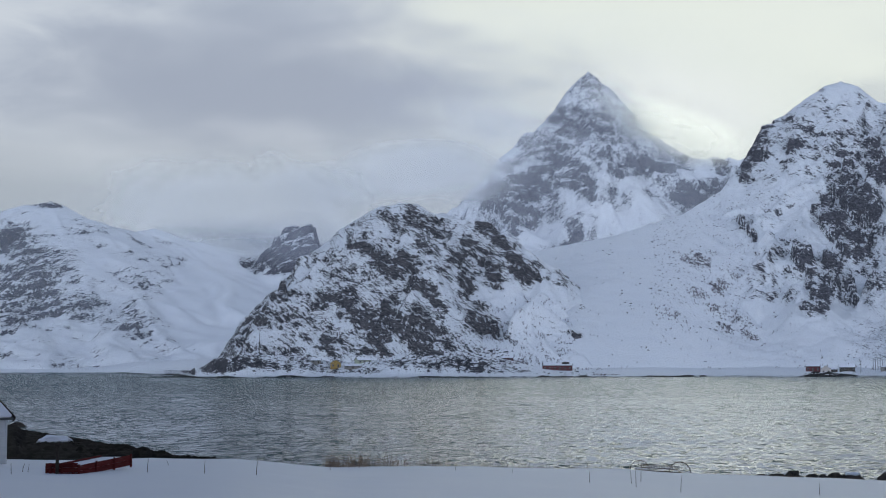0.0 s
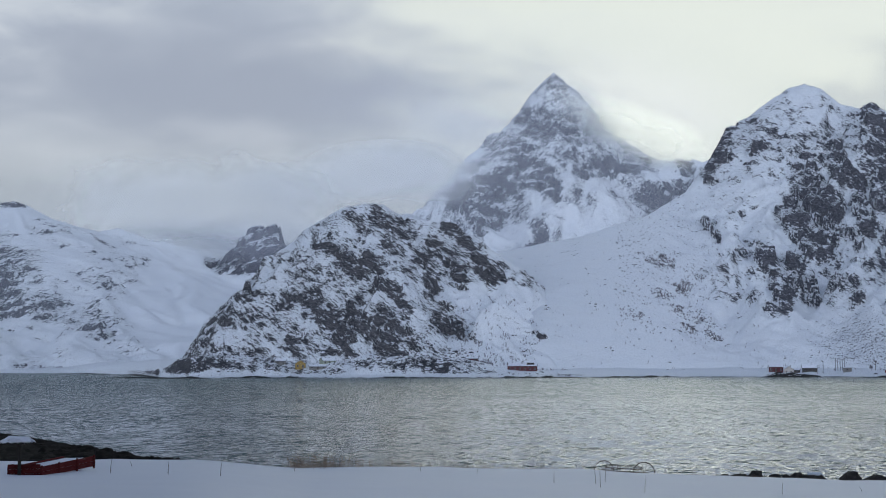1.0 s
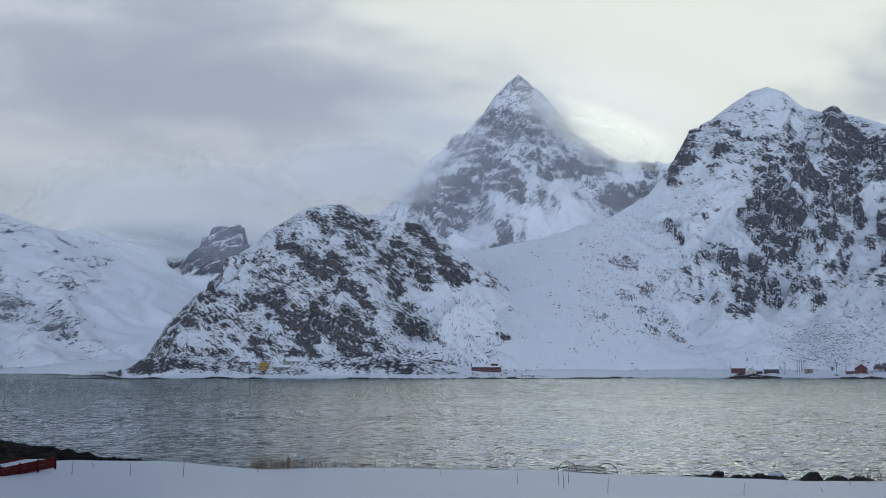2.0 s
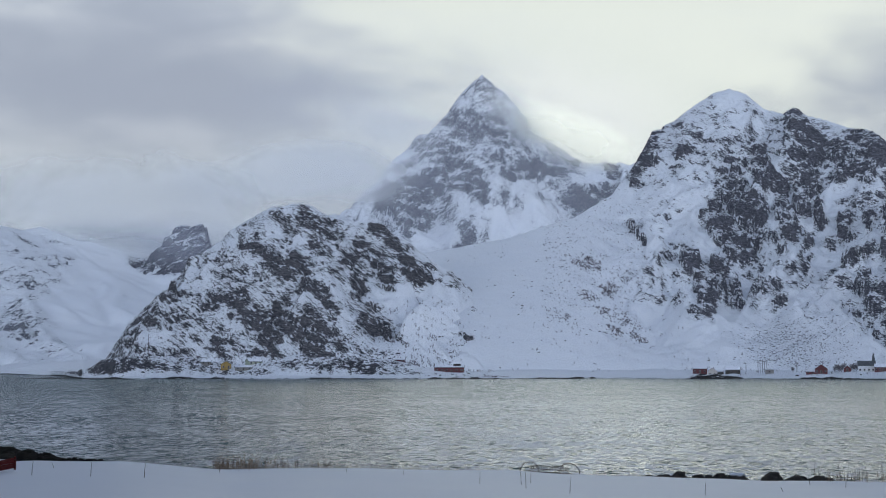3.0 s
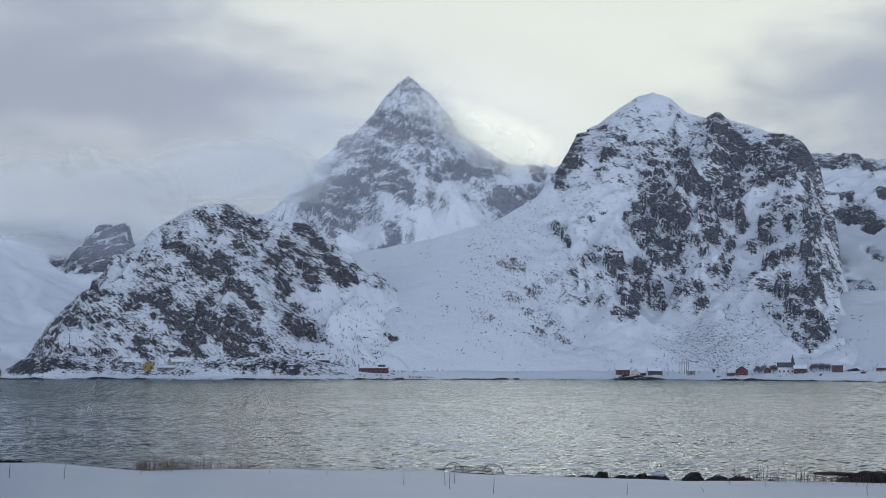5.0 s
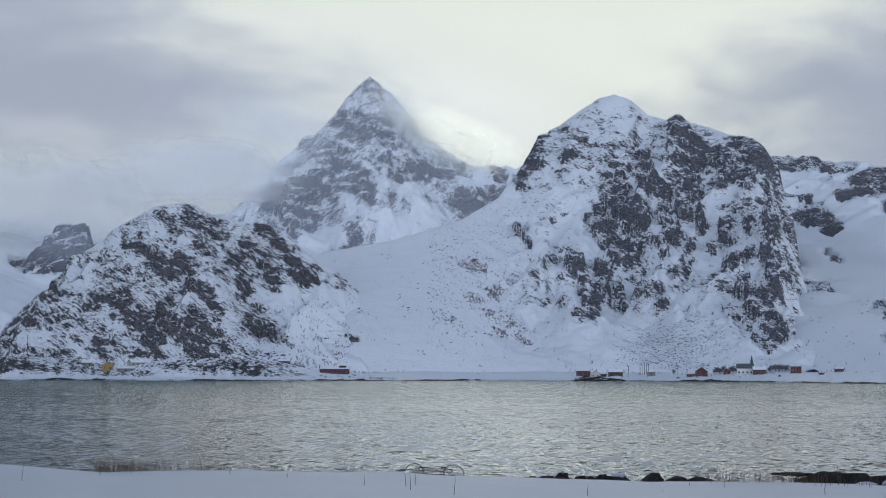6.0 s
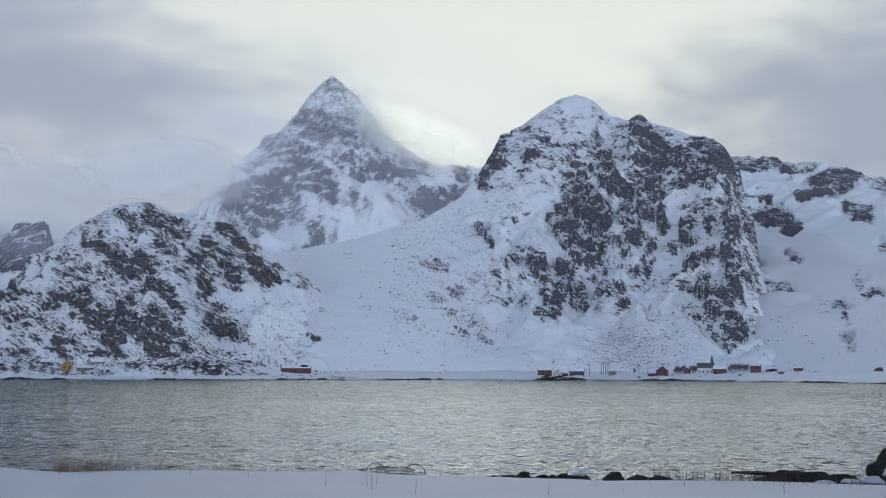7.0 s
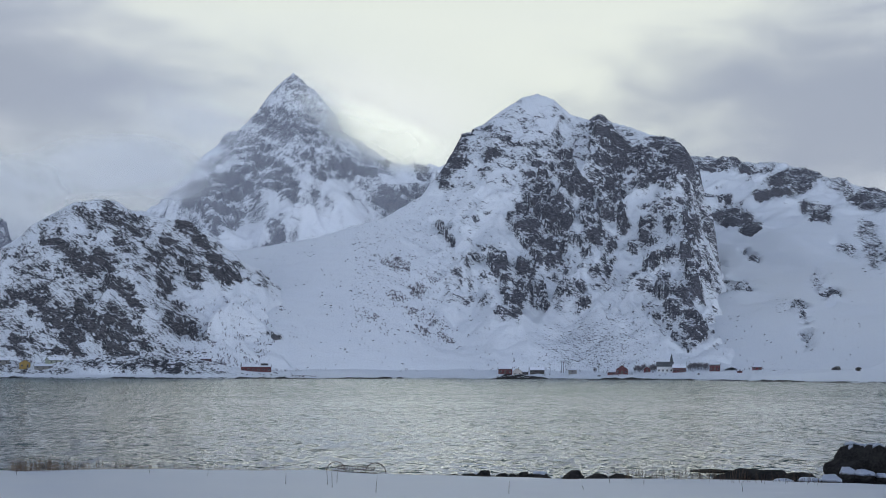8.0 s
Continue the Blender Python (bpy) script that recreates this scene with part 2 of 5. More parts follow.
def fall(x, y, ridge, slope=None, run=None, power=1.25, squeeze=None):
    """Height of a mountainside that falls from a ridge line on both sides, steep above and easing below, over a run in metres
    (or with a mean slope). Also the distance from the ridge."""
    best, far = None, None
    for (ax, ay, az), (bx, by, bz) in zip(ridge, ridge[1:]):
        dx, dy = bx - ax, by - ay
        t = np.clip(((x - ax) * dx + (y - ay) * dy) / (dx * dx + dy * dy), 0, 1)
        d = np.hypot(x - ax - t * dx, y - ay - t * dy)
        z = az + t * (bz - az)
        e = d if squeeze is None else d * squeeze
        reach = run if run else np.maximum(z, 12) / slope
        q = z * np.maximum(1 - e / reach, 0) ** power - 0.12 * np.maximum(e - reach, 0)
        if best is None:
            best, far = q, d
        else:
            best, far = np.maximum(best, q), np.minimum(far, d)
    return best, far


def terrace(z, q, period, sharp=0.72):
    """Steps of rock: ledges and risers along q."""
    u = q / period
    f = u - np.floor(u)
    g = smooth(sharp * 0.5, 1 - sharp * 0.15, f)
    return z + period * (g - f)


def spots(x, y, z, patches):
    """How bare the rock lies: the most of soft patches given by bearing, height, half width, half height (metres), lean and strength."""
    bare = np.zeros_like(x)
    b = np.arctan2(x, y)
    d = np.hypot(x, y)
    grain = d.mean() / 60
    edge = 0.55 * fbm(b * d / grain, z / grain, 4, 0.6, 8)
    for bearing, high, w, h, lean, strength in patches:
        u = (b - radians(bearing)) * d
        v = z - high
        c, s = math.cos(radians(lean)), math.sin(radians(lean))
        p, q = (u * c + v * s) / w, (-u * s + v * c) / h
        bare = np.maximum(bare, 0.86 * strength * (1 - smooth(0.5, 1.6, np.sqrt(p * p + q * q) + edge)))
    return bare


def cliffs(x, y, z, *faces):
    """How bare the rock lies: the most of the cliff bands in faces. A band runs from one bearing and rise per thousand to another,
    with a half width per thousand and a strength; its outline is ragged."""
    d = np.hypot(x, y)
    u, v = 1000 * np.arctan2(x, y), 1000 * (z - EYE) / d
    u, v = u + 4.0 * fbm(u / 15, v / 15, 4, 0.6, 8) + 1.2 * fbm(u / 3.2, v / 3.2, 2, 0.6, 7), v + 4.0 * fbm(u / 15, v / 15, 4, 0.6, 18) + 1.2 * fbm(u / 3.2, v / 3.2, 2, 0.6, 6)
    bare = np.zeros_like(x)
    for b0, r0, b1, r1, wide, strength in sum(faces, []):
        u0, u1 = 1000 * radians(b0), 1000 * radians(b1)
        t = np.clip(((u - u0) * (u1 - u0) + (v - r0) * (r1 - r0)) / ((u1 - u0) ** 2 + (r1 - r0) ** 2 + 1e-6), 0, 1)
        e = np.hypot(u - u0 - t * (u1 - u0), v - r0 - t * (r1 - r0)) / wide
        bare = np.maximum(bare, strength * (1 - smooth(0.5, 1.45, e)))
    return bare


def grid(x0, x1, y0, y1, step, back=None):
    """Rows of ground points, coarser behind the line back."""
    xs = np.arange(x0, x1 + step, step)
    ys = np.arange(y0, (back or y1) + step, step)
    if back:
        n = int((y1 - back) / (step * 5)) + 2
        ys = np.concatenate([ys, np.linspace(ys[-1] + step * 3, y1, n)])
    return np.meshgrid(xs, ys)


def sheet(name, x, y, z, mat, bare=None, floor=-1e9):
    """A terrain mesh from arrays of x, y, z; cells wholly under floor are left out."""
    rows, cols = x.shape
    idx = np.arange(rows * cols).reshape(rows, cols)
    a, b, c, d = idx[:-1, :-1], idx[:-1, 1:], idx[1:, 1:], idx[1:, :-1]
    zz = z.ravel()
    quads = np.stack([a, b, c, d], -1).reshape(-1, 4)
    quads = quads[(zz[quads] > floor).any(1)]
    used = np.unique(quads)
    remap = np.full(rows * cols, -1)
    remap[used] = np.arange(len(used))
    quads = remap[quads]
    co = np.stack([x.ravel(), y.ravel(), zz], -1)[used]
    me = bpy.data.meshes.new(name)
    me.vertices.add(len(co))
    me.vertices.foreach_set("co", co.ravel().astype(np.float32))
    me.loops.add(quads.size)
    me.loops.foreach_set("vertex_index", quads.ravel().astype(np.int32))
    me.polygons.add(len(quads))
    me.polygons.foreach_set("loop_start", np.arange(0, quads.size, 4, dtype=np.int32))
    me.polygons.foreach_set("use_smooth", np.ones(len(quads), dtype=bool))
    if bare is not None:
        me.attributes.new("bare", "FLOAT", "POINT").data.foreach_set("value", bare.ravel()[used].astype(np.float32))
    me.update(calc_edges=True)
    me.validate()
    me.materials.append(mat)
    return new(name, me)


# ---- the crag in the middle ----
CRAG_GULLIES = [(-5.17, 84, -4.62, 58, 2.7, 0.9), (-7.89, 97, -6.64, 79, 2.7, 0.7), (-8.86, 54, -7.53, 47, 4.7, 0.9), (-5.77, 52, -5.11, 32, 3.5, 0.8), (-9.68, 82, -8.63, 75, 3.9, 0.6), (-3.92, 49, -2.83, 34, 6.2, 1)]
CRAG_TOP = [(-8.08, 107, -7.32, 87, 3.9, 1), (-6.82, 102, -6.17, 89, 8.6, 1.1), (-8.19, 107, -8.04, 105, 3.1, 1), (-9.06, 87, -7.42, 62, 5.8, 1.1), (-7.32, 71, -5.67, 43, 5.1, 1.2), (-5.55, 85, -5.06, 72, 3.9, 0.9), (-5.06, 72, -4.54, 52, 3.9, 0.6), (-4.18, 96, -3.42, 85, 5.1, 1.1), (-3.41, 83, -2.14, 56, 4.7, 1.1), (-3.79, 65, -3.41, 52, 4.3, 0.9), (-10.65, 58, -9.40, 45, 5.1, 0.7), (-12.58, 49, -11.62, 58, 3.1, 0.8), (-6.07, 99, -5.60, 88, 3.1, 0.8), (-4.84, 86, -3.95, 66, 3.5, 0.6)]
CRAG_LOW = [(-9.40, 47, -8.14, 21, 7.0, 1.1), (-10.37, 29, -9.88, 14, 5.1, 1), (-9.75, 14, -8.88, 6, 4.7, 0.9), (-7.67, 30, -6.14, 8, 7.0, 1.1), (-8.16, 47, -7.30, 36, 3.9, 0.8), (-6.66, 34, -6.04, 23, 4.7, 0.9), (-4.65, 28, -3.40, 19, 4.7, 1.1), (-3.93, 21, -3.60, 20, 4.3, 1.1), (-12.82, 31, -11.84, 40, 3.9, 0.6), (-11.95, 14, -10.85, 14, 3.5, 0.7), (-13.71, 12, -13.39, 12, 3.1, 0.6), (-5.79, 21, -5.42, 17, 3.9, 0.6), (-0.76, 19, -0.11, 17, 3.9, 0.8), (-8.40, 19, -7.90, 8, 4.7, 0.8), (-5.70, 12, -3.93, 7, 3.1, 0.6)]


def build_crag():
    x, y = grid(-430, 130, 1030, 1620, 1.25, 1400)
    ridge = crest([(-15.0, 1330, -4), (-13.9, 1320, 15), (-12.57, 1310, 45.5), (-11.63, 1300, 61), (-10.16, 1290, 84), (-8.98, 1280, 101.5), (-8.11, 1275, 109.5), (-7.35, 1270, 111), (-6.57, 1270, 108),
                   (-5.8, 1275, 100), (-4.58, 1275, 97), (-3.8, 1275, 97), (-3.35, 1275, 85), (-2.79, 1270, 73), (-2.12, 1260, 58), (-1.12, 1250, 40), (-0.12, 1240, 22.5), (1.1, 1230, 3)])
    rib = crest([(-6.57, 1270, 108), (-6.2, 1200, 78), (-5.6, 1150, 48), (-5.2, 1110, 20)])
    rib2 = crest([(-9.6, 1285, 92), (-9.9, 1215, 62), (-9.6, 1160, 36), (-9.4, 1110, 12)])
    wx, wy = x + 14 * fbm(x / 60, y / 60, 3, 0.5, 11), y + 14 * fbm(x / 60, y / 60, 3, 0.5, 21)
    sq = 1 + 0.28 * fbm(wx / 55, wy / 130, 3, 0.5, 31)
    z, d = fall(x, y, ridge, slope=0.78, power=1.1, squeeze=sq)
    for r in (rib, rib2):
        zr, dr = fall(x, y, r, slope=0.95, power=1.1, squeeze=sq)
        z, d = np.maximum(z, zr), np.minimum(d, dr)
    away = smooth(0, 45, d)
    z = z + 2.2 * fbm(x / 22, y / 22, 4, 0.55, 48)
    z = z + away * 7 * (ridged(wx / 62, wy / 62, 4, 0.5, 41) - 0.9)
    snowy = cliffs(x, y, z, CRAG_GULLIES)
    b = 0.82 * cliffs(x, y, z, CRAG_TOP, CRAG_LOW) * (1 - 0.5 * snowy) - 0.35 * snowy
    bearing = np.degrees(np.arctan2(x, y))
    ends = smooth(-15.1, -13.5, bearing) * smooth(2.6, 0.8, bearing)
    z = z * ends - 3 * (1 - ends)
    z = foot(x, y, z, 78, 0.95)
    b = b - 1.3 * smooth(-3.9, -2.9, bearing) * smooth(82, 62, z) * (1 - np.exp(-((bearing + 0.5) / 0.3) ** 2) * smooth(46, 34, z))
    b = np.clip(b - 0.04 + 0.40 * fbm(x / 34, (y + z) / 34, 4, 0.55, 51), -1.6, 1.4)
    b = b - 1.2 * smooth(17, 11, z)
    rough = smooth(-0.15, 0.5, b) * smooth(5, 26, z)
    z = z + 5 * smooth(0.25, 0.9, b) * away
    # layers of rock that dip down to the right, broken across
    q = z + 0.55 * x + 0.25 * y + 7 * fbm(wx / 26, wy / 26, 4, 0.55, 61)
    z1 = terrace(z, q, 13.0)
    z1 = terrace(z1, q + 3 * fbm(x / 9, y / 9, 3, 0.55, 71), 4.7)
    z = z + (z1 - z) * rough * (0.25 + 0.75 * away)
    z = z + 1.1 * rough * fbm(x / 6, y / 6, 3, 0.6, 81) + 0.5 * fbm(x / 14, y / 14, 3, 0.5, 91)
    HILLS.append((x[0], y[:, 0], z))
    return tagged(sheet("crag", x, y, z, CRAG, b, -2.0), "steep rocky crag streaked with snow above the far shore", "mountain", kind="structure")


# ---- the broad mountain with cliffs and its snow shoulder ----
MASSIF_GULLIES = [(7.43, 136, 8.27, 89, 9.3, 0.7), (6.76, 120, 7.38, 70, 7.8, 0.6), (13.00, 77, 12.85, 50, 2.7, 0.9), (10.64, 96, 12.26, 72, 1.9, 0.8), (13.47, 114, 14.42, 120, 3.5, 0.9), (9.65, 180, 10.72, 158, 7.8, 0.8), (12.53, 49, 11.23, 19, 4.7, 0.7), (11.56, 138, 12.29, 122, 2.7, 0.6), (13.67, 121, 13.64, 102, 3.1, 0.7), (8.52, 135, 9.39, 123, 6.2, 0.5), (14.24, 79, 14.88, 86, 3.9, 0.5)]
WEST_CLIFFS = [(7.05, 162, 6.10, 130, 5.8, 1.3), (7.83, 143, 8.05, 145, 3.5, 0.7), (9.69, 122, 10.87, 92, 9.3, 1.1), (10.91, 134, 11.16, 126, 5.1, 1.1), (11.61, 121, 12.04, 89, 5.1, 1), (9.19, 97, 10.25, 73, 8.9, 1.25), (8.26, 70, 9.00, 43, 7.4, 1.1), (9.34, 65, 9.97, 43, 5.8, 1.1), (10.46, 64, 11.62, 45, 7.8, 0.65), (11.66, 85, 12.02, 64, 4.7, 0.7), (12.51, 73, 12.79, 55, 3.1, 0.7), (11.42, 38, 11.90, 37, 1.9, 1), (5.92, 95, 6.51, 82, 2.3, 1), (10.45, 149, 11.15, 141, 3.9, 0.7), (6.78, 117, 8.68, 62, 12.4, 0.15), (8.34, 38, 8.99, 35, 5.4, 0.5)]
EAST_CLIFFS = [(13.27, 148, 12.71, 118, 5.1, 1.25), (12.54, 115, 12.59, 101, 3.9, 0.8), (13.12, 104, 13.21, 95, 3.1, 1.1), (14.80, 153, 15.68, 147, 7.8, 1.3), (13.98, 139, 14.53, 126, 5.8, 0.8), (12.26, 170, 12.45, 172, 4.7, 0.8), (12.25, 161, 13.04, 148, 5.4, 0.7), (14.39, 99, 14.02, 86, 4.7, 1.1), (15.08, 98, 15.13, 90, 2.3, 1), (13.58, 80, 13.66, 79, 3.1, 1.1), (14.00, 68, 14.82, 71, 1.9, 1.1), (14.82, 71, 15.16, 82, 2.3, 1), (15.66, 100, 15.84, 63, 3.5, 1.3), (15.63, 76, 15.93, 52, 5.1, 1.2)]
EAST_FOOT = [(14.69, 52, 15.63, 48, 5.8, 1.15), (14.97, 42, 15.62, 36, 3.9, 0.9), (15.67, 32, 16.03, 22, 5.8, 1.2), (14.94, 20, 15.77, 15, 4.7, 0.7), (12.66, 36, 13.91, 25, 5.1, 0.5), (13.93, 43, 14.76, 25, 5.1, 0.5), (14.72, 128, 14.92, 124, 3.9, 0.9), (12.78, 83, 12.66, 72, 2.7, 0.6)]


def build_massif():
    x, y = grid(-230, 760, 1010, 2150, 1.7, 1790)
    ridge = [(-9.0, 1560, 55), (-7.0, 1540, 62), (-2.64, 1450, 75), (-0.67, 1430, 81), (0.87, 1430, 86), (2.43, 1450, 94), (3.77, 1500, 101), (5.22, 1580, 116.5), (5.9, 1615, 132), (6.46, 1645, 147.5), (6.8, 1670, 159.5), (7.59, 1690, 166),
             (8.49, 1715, 177.5), (9.28, 1730, 186.5), (9.84, 1735, 188.5), (10.4, 1730, 185), (11.18, 1720, 173), (11.84, 1710, 170), (12.29, 1700, 173.5), (12.84, 1690, 167.5), (13.4, 1675, 164.5),
             (14.27, 1650, 158), (15.15, 1620, 156), (15.6, 1600, 150), (15.84, 1590, 144), (18, 1560, 120)]
    rb, rd, rr = (np.array(q) for q in zip(*ridge))
    wx, wy = x + 22 * fbm(x / 95, y / 95, 3, 0.5, 12), y + 22 * fbm(x / 95, y / 95, 3, 0.5, 22)
    bearing, dist = np.degrees(np.arctan2(x, y)), np.hypot(x, y)
    shoulder = 1 - smooth(3.5, 7.0, bearing)
    # each line up the slope climbs from the low land to the crest; the crest's notches fade out below it
    fine_b = np.arange(-12, 22, 0.05)
    crest_z = EYE + np.interp(fine_b, rb, rd * rr) / 1000
    ease = np.exp(-(np.arange(-60, 61) / 26.0) ** 2)
    broad_z = np.convolve(np.pad(crest_z, 60, mode="edge"), ease / ease.sum(), "valid")
    top, base = np.interp(bearing, rb, rd), np.interp(bearing, *SHORE) + 60
    t = (dist - base) / (top - base)
    keep = smooth(0.45, 1.0, t)
    high = np.interp(bearing, fine_b, broad_z) * (1 - keep) + np.interp(bearing, fine_b, crest_z) * keep
    z = 6 + (high - 6) * np.clip(t, 0, 1) ** (1.25 - 0.3 * shoulder) - 0.5 * np.maximum(dist - top, 0)
    d = np.abs(dist - top)
    away = smooth(0, 70, d) * smooth(0.02, 0.3, t)
    # buttresses and gullies that run down the face
    face = 1 - shoulder
    across = np.radians(bearing) * 1500 + 30 * fbm(x / 120, y / 120, 3, 0.5, 34)
    z = z + away * face * 20 * (ridged(across / 105, dist / 420, 3, 0.5, 42) - 0.95)
    z = z + away * (1 + 7 * face) * (ridged(wx / 46, wy / 70, 3, 0.5, 44) - 0.9)
    # its east end breaks off above the bowl
    rise = 1000 * (z - EYE) / dist
    edge = np.interp(rise, [-5, 5, 23, 50, 77, 111, 132, 147], [17.3, 17.1, 16.6, 16.1, 15.85, 15.5, 15.45, 15.85])
    over = np.maximum(np.radians(bearing - edge) * dist + 15 * fbm(z / 30, dist / 34, 4, 0.6, 37), 0)
    z = z - 3.0 * over * smooth(6, 34, z)
    z = z + (0.8 + 3.2 * face) * fbm(x / 38, y / 38, 4, 0.55, 47) * smooth(0, 40, d + 12)
    snowy = cliffs(x, y, z, MASSIF_GULLIES)
    b = 0.88 * cliffs(x, y, z, WEST_CLIFFS, EAST_CLIFFS, EAST_FOOT) * (1 - 0.6 * snowy) - 0.5 * snowy
    z = foot(x, y, z, 80, 0.66)
    b = b - 1.1 * smooth(0, 10, over)
    b = b - 0.6 * smooth(70, 45, z) * (b < 0.3) + 0.12 * smooth(90, 150, z) + 0.2 * smooth(190, 240, z) + 0.05 * smooth(11.5, 13.5, bearing) * smooth(60, 110, z) + 0.25 * smooth(11.0, 12.5, bearing) * smooth(170, 210, z)
    b = np.clip(b - 0.08 - 0.40 * shoulder + (0.40 - 0.25 * shoulder) * fbm(x / 42, (y + z) / 42, 4, 0.55, 52), -1.5, 1.4)
    rough = smooth(-0.05, 0.6, b) * smooth(5, 26, z)
    z = z + 9 * smooth(0.25, 0.9, b) * away
    q = z + 0.3 * x + 9 * fbm(wx / 34, wy / 34, 4, 0.55, 62)
    z1 = terrace(z, q, 19.0)
    z1 = terrace(z1, q + 4 * fbm(x / 13, y / 13, 3, 0.55, 72), 7.0)
    z = z + (z1 - z) * rough * (0.2 + 0.5 * away) + 4 * rough * away * (ridged(wx / 24, wy / 130, 4, 0.55, 56) - 0.9)
    z = z + 1.5 * rough * fbm(x / 9, y / 9, 3, 0.6, 82) + 0.6 * fbm(x / 22, y / 22, 3, 0.5, 92)
    HILLS.append((x[0], y[:, 0], z))
    return tagged(sheet("massif", x, y, z, MASSIF, b, -2.0), "broad snowy mountain with dark bare cliffs", "mountain", kind="structure")


# ---- the ridge and bowl behind it ----
BOWL_RIM = [(16.02, 140, 17.68, 137, 5.8, 0.95), (17.94, 136, 18.76, 137, 4.7, 0.7), (19.24, 125, 20.28, 128, 8.2, 1.2), (18.40, 117, 19.46, 114, 3.9, 1), (20.15, 107, 20.84, 101, 5.1, 1.1), (20.41, 133, 21.78, 117, 5.1, 0.75), (22.12, 113, 23.03, 110, 7.4, 1.1), (22.33, 90, 22.88, 71, 7.4, 0.85), (21.28, 82, 21.85, 75, 5.1, 0.6), (17.31, 100, 18.15, 95, 6.6, 1.2), (16.00, 115, 17.08, 113, 2.3, 1), (16.23, 98, 17.19, 108, 3.1, 0.8)]
BOWL_LOW = [(20.44, 59, 20.79, 52, 4.3, 0.7), (21.14, 50, 21.14, 47, 4.3, 1.1), (19.73, 40, 20.08, 34, 2.7, 0.9), (20.18, 27, 20.39, 23, 1.9, 0.9), (16.49, 70, 17.02, 58, 5.4, 0.5), (16.59, 56, 18.09, 52, 2.7, 0.7), (17.79, 75, 18.32, 74, 3.1, 0.7)]


def build_bowl():
    x, y = grid(250, 1500, 740, 2900, 4.0, 2350)
    ridge = crest([(12.0, 2350, 142), (15.84, 2330, 145), (17.32, 2320, 141), (18.6, 2300, 138.5), (19.67, 2260, 136), (20.71, 2200, 127.5), (21.75, 2140, 119.5), (22.37, 2100, 118), (23.14, 2060, 109), (26, 1900, 96), (30, 1700, 80)])
    rib = crest([(23.14, 2060, 109), (22.2, 1850, 88), (21.4, 1650, 55), (21.0, 1500, 24)])
    wx, wy = x + 30 * fbm(x / 140, y / 140, 3, 0.5, 13), y + 30 * fbm(x / 140, y / 140, 3, 0.5, 23)
    sq = 1 + 0.08 * fbm(wx / 110, wy / 280, 3, 0.5, 33)
    z, d = fall(x, y, ridge, run=1180, power=1.6, squeeze=sq)
    zr, dr = fall(x, y, rib, slope=0.55, power=1.2, squeeze=sq)
    z, d = np.maximum(z, zr), np.minimum(d, dr)
    away = smooth(0, 70, d)
    z = z + away * (0.7 + 9.3 * smooth(150, 280, z)) * (ridged(wx / 120, wy / 120, 4, 0.5, 44) - 0.9)
    b = cliffs(x, y, z, BOWL_RIM, BOWL_LOW)
    z = foot(x, y, z, 110, 0.4)
    b = np.clip((1.5 + 0.4 * smooth(230, 170, z)) * b - 0.05 - 0.2 * smooth(200, 140, z) + 0.35 * fbm(x / 60, (y + z) / 60, 4, 0.55, 53), -0.8, 1.9)
    rough = smooth(0.0, 0.6, b)
    q = z - 0.2 * x + 12 * fbm(wx / 50, wy / 50, 4, 0.55, 63)
    z1 = terrace(terrace(z, q, 26.0), q, 9.0)
    z = z + (0.5 + 5.5 * smooth(150, 270, z)) * fbm(x / 48, y / 48, 4, 0.55, 50)
    z = z + (z1 - z) * rough * (0.3 + 0.7 * away) + 2 * rough * fbm(x / 14, y / 14, 3, 0.6, 83)
    HILLS.append((x[0], y[:, 0], z))
    return tagged(sheet("ridge_and_bowl", x, y, z, MASSIF, b, -2.0), "snow bowl under a rocky ridge", "mountain", kind="structure")


# ---- the high pyramid peak far behind ----
PEAK_GULLIES = [(-0.11, 142, 0.81, 130, 2.3, 1.2), (0.81, 130, 0.59, 115, 3.5, 1.1), (0.81, 129, 1.98, 123, 2.7, 1), (-2.37, 85, -1.00, 93, 4.7, 1.1), (0.59, 105, 1.64, 98, 9.3, 1.1), (2.16, 124, 2.98, 130, 2.3, 1.1), (1.86, 109, 2.97, 97, 10.1, 0.9), (4.21, 136, 4.77, 127, 2.7, 0.9), (-3.96, 105, -5.07, 101, 7.8, 0.7)]
PEAK_FACE = [(-3.49, 109, -2.01, 124, 13.2, 0.85), (-1.34, 142, 0.25, 128, 13.2, 0.9), (-2.60, 156, -1.00, 150, 7.8, 0.7), (-1.23, 172, 1.04, 162, 9.3, 0.55), (0.15, 196, 1.05, 186, 5.8, 0.55), (0.59, 144, 1.04, 132, 8.6, 0.55), (1.15, 130, 2.16, 140, 5.1, 0.75), (2.63, 132, 4.19, 140, 5.8, 0.95), (3.63, 114, 5.10, 120, 8.2, 1.15), (5.26, 137, 5.39, 137, 6.2, 0.95), (-1.00, 81, -0.33, 89, 3.1, 1.2), (-2.84, 98, -1.27, 105, 7.0, 0.5), (-3.96, 117, -2.84, 137, 6.2, 0.3), (2.87, 105, 3.42, 109, 7.8, 0.2)]


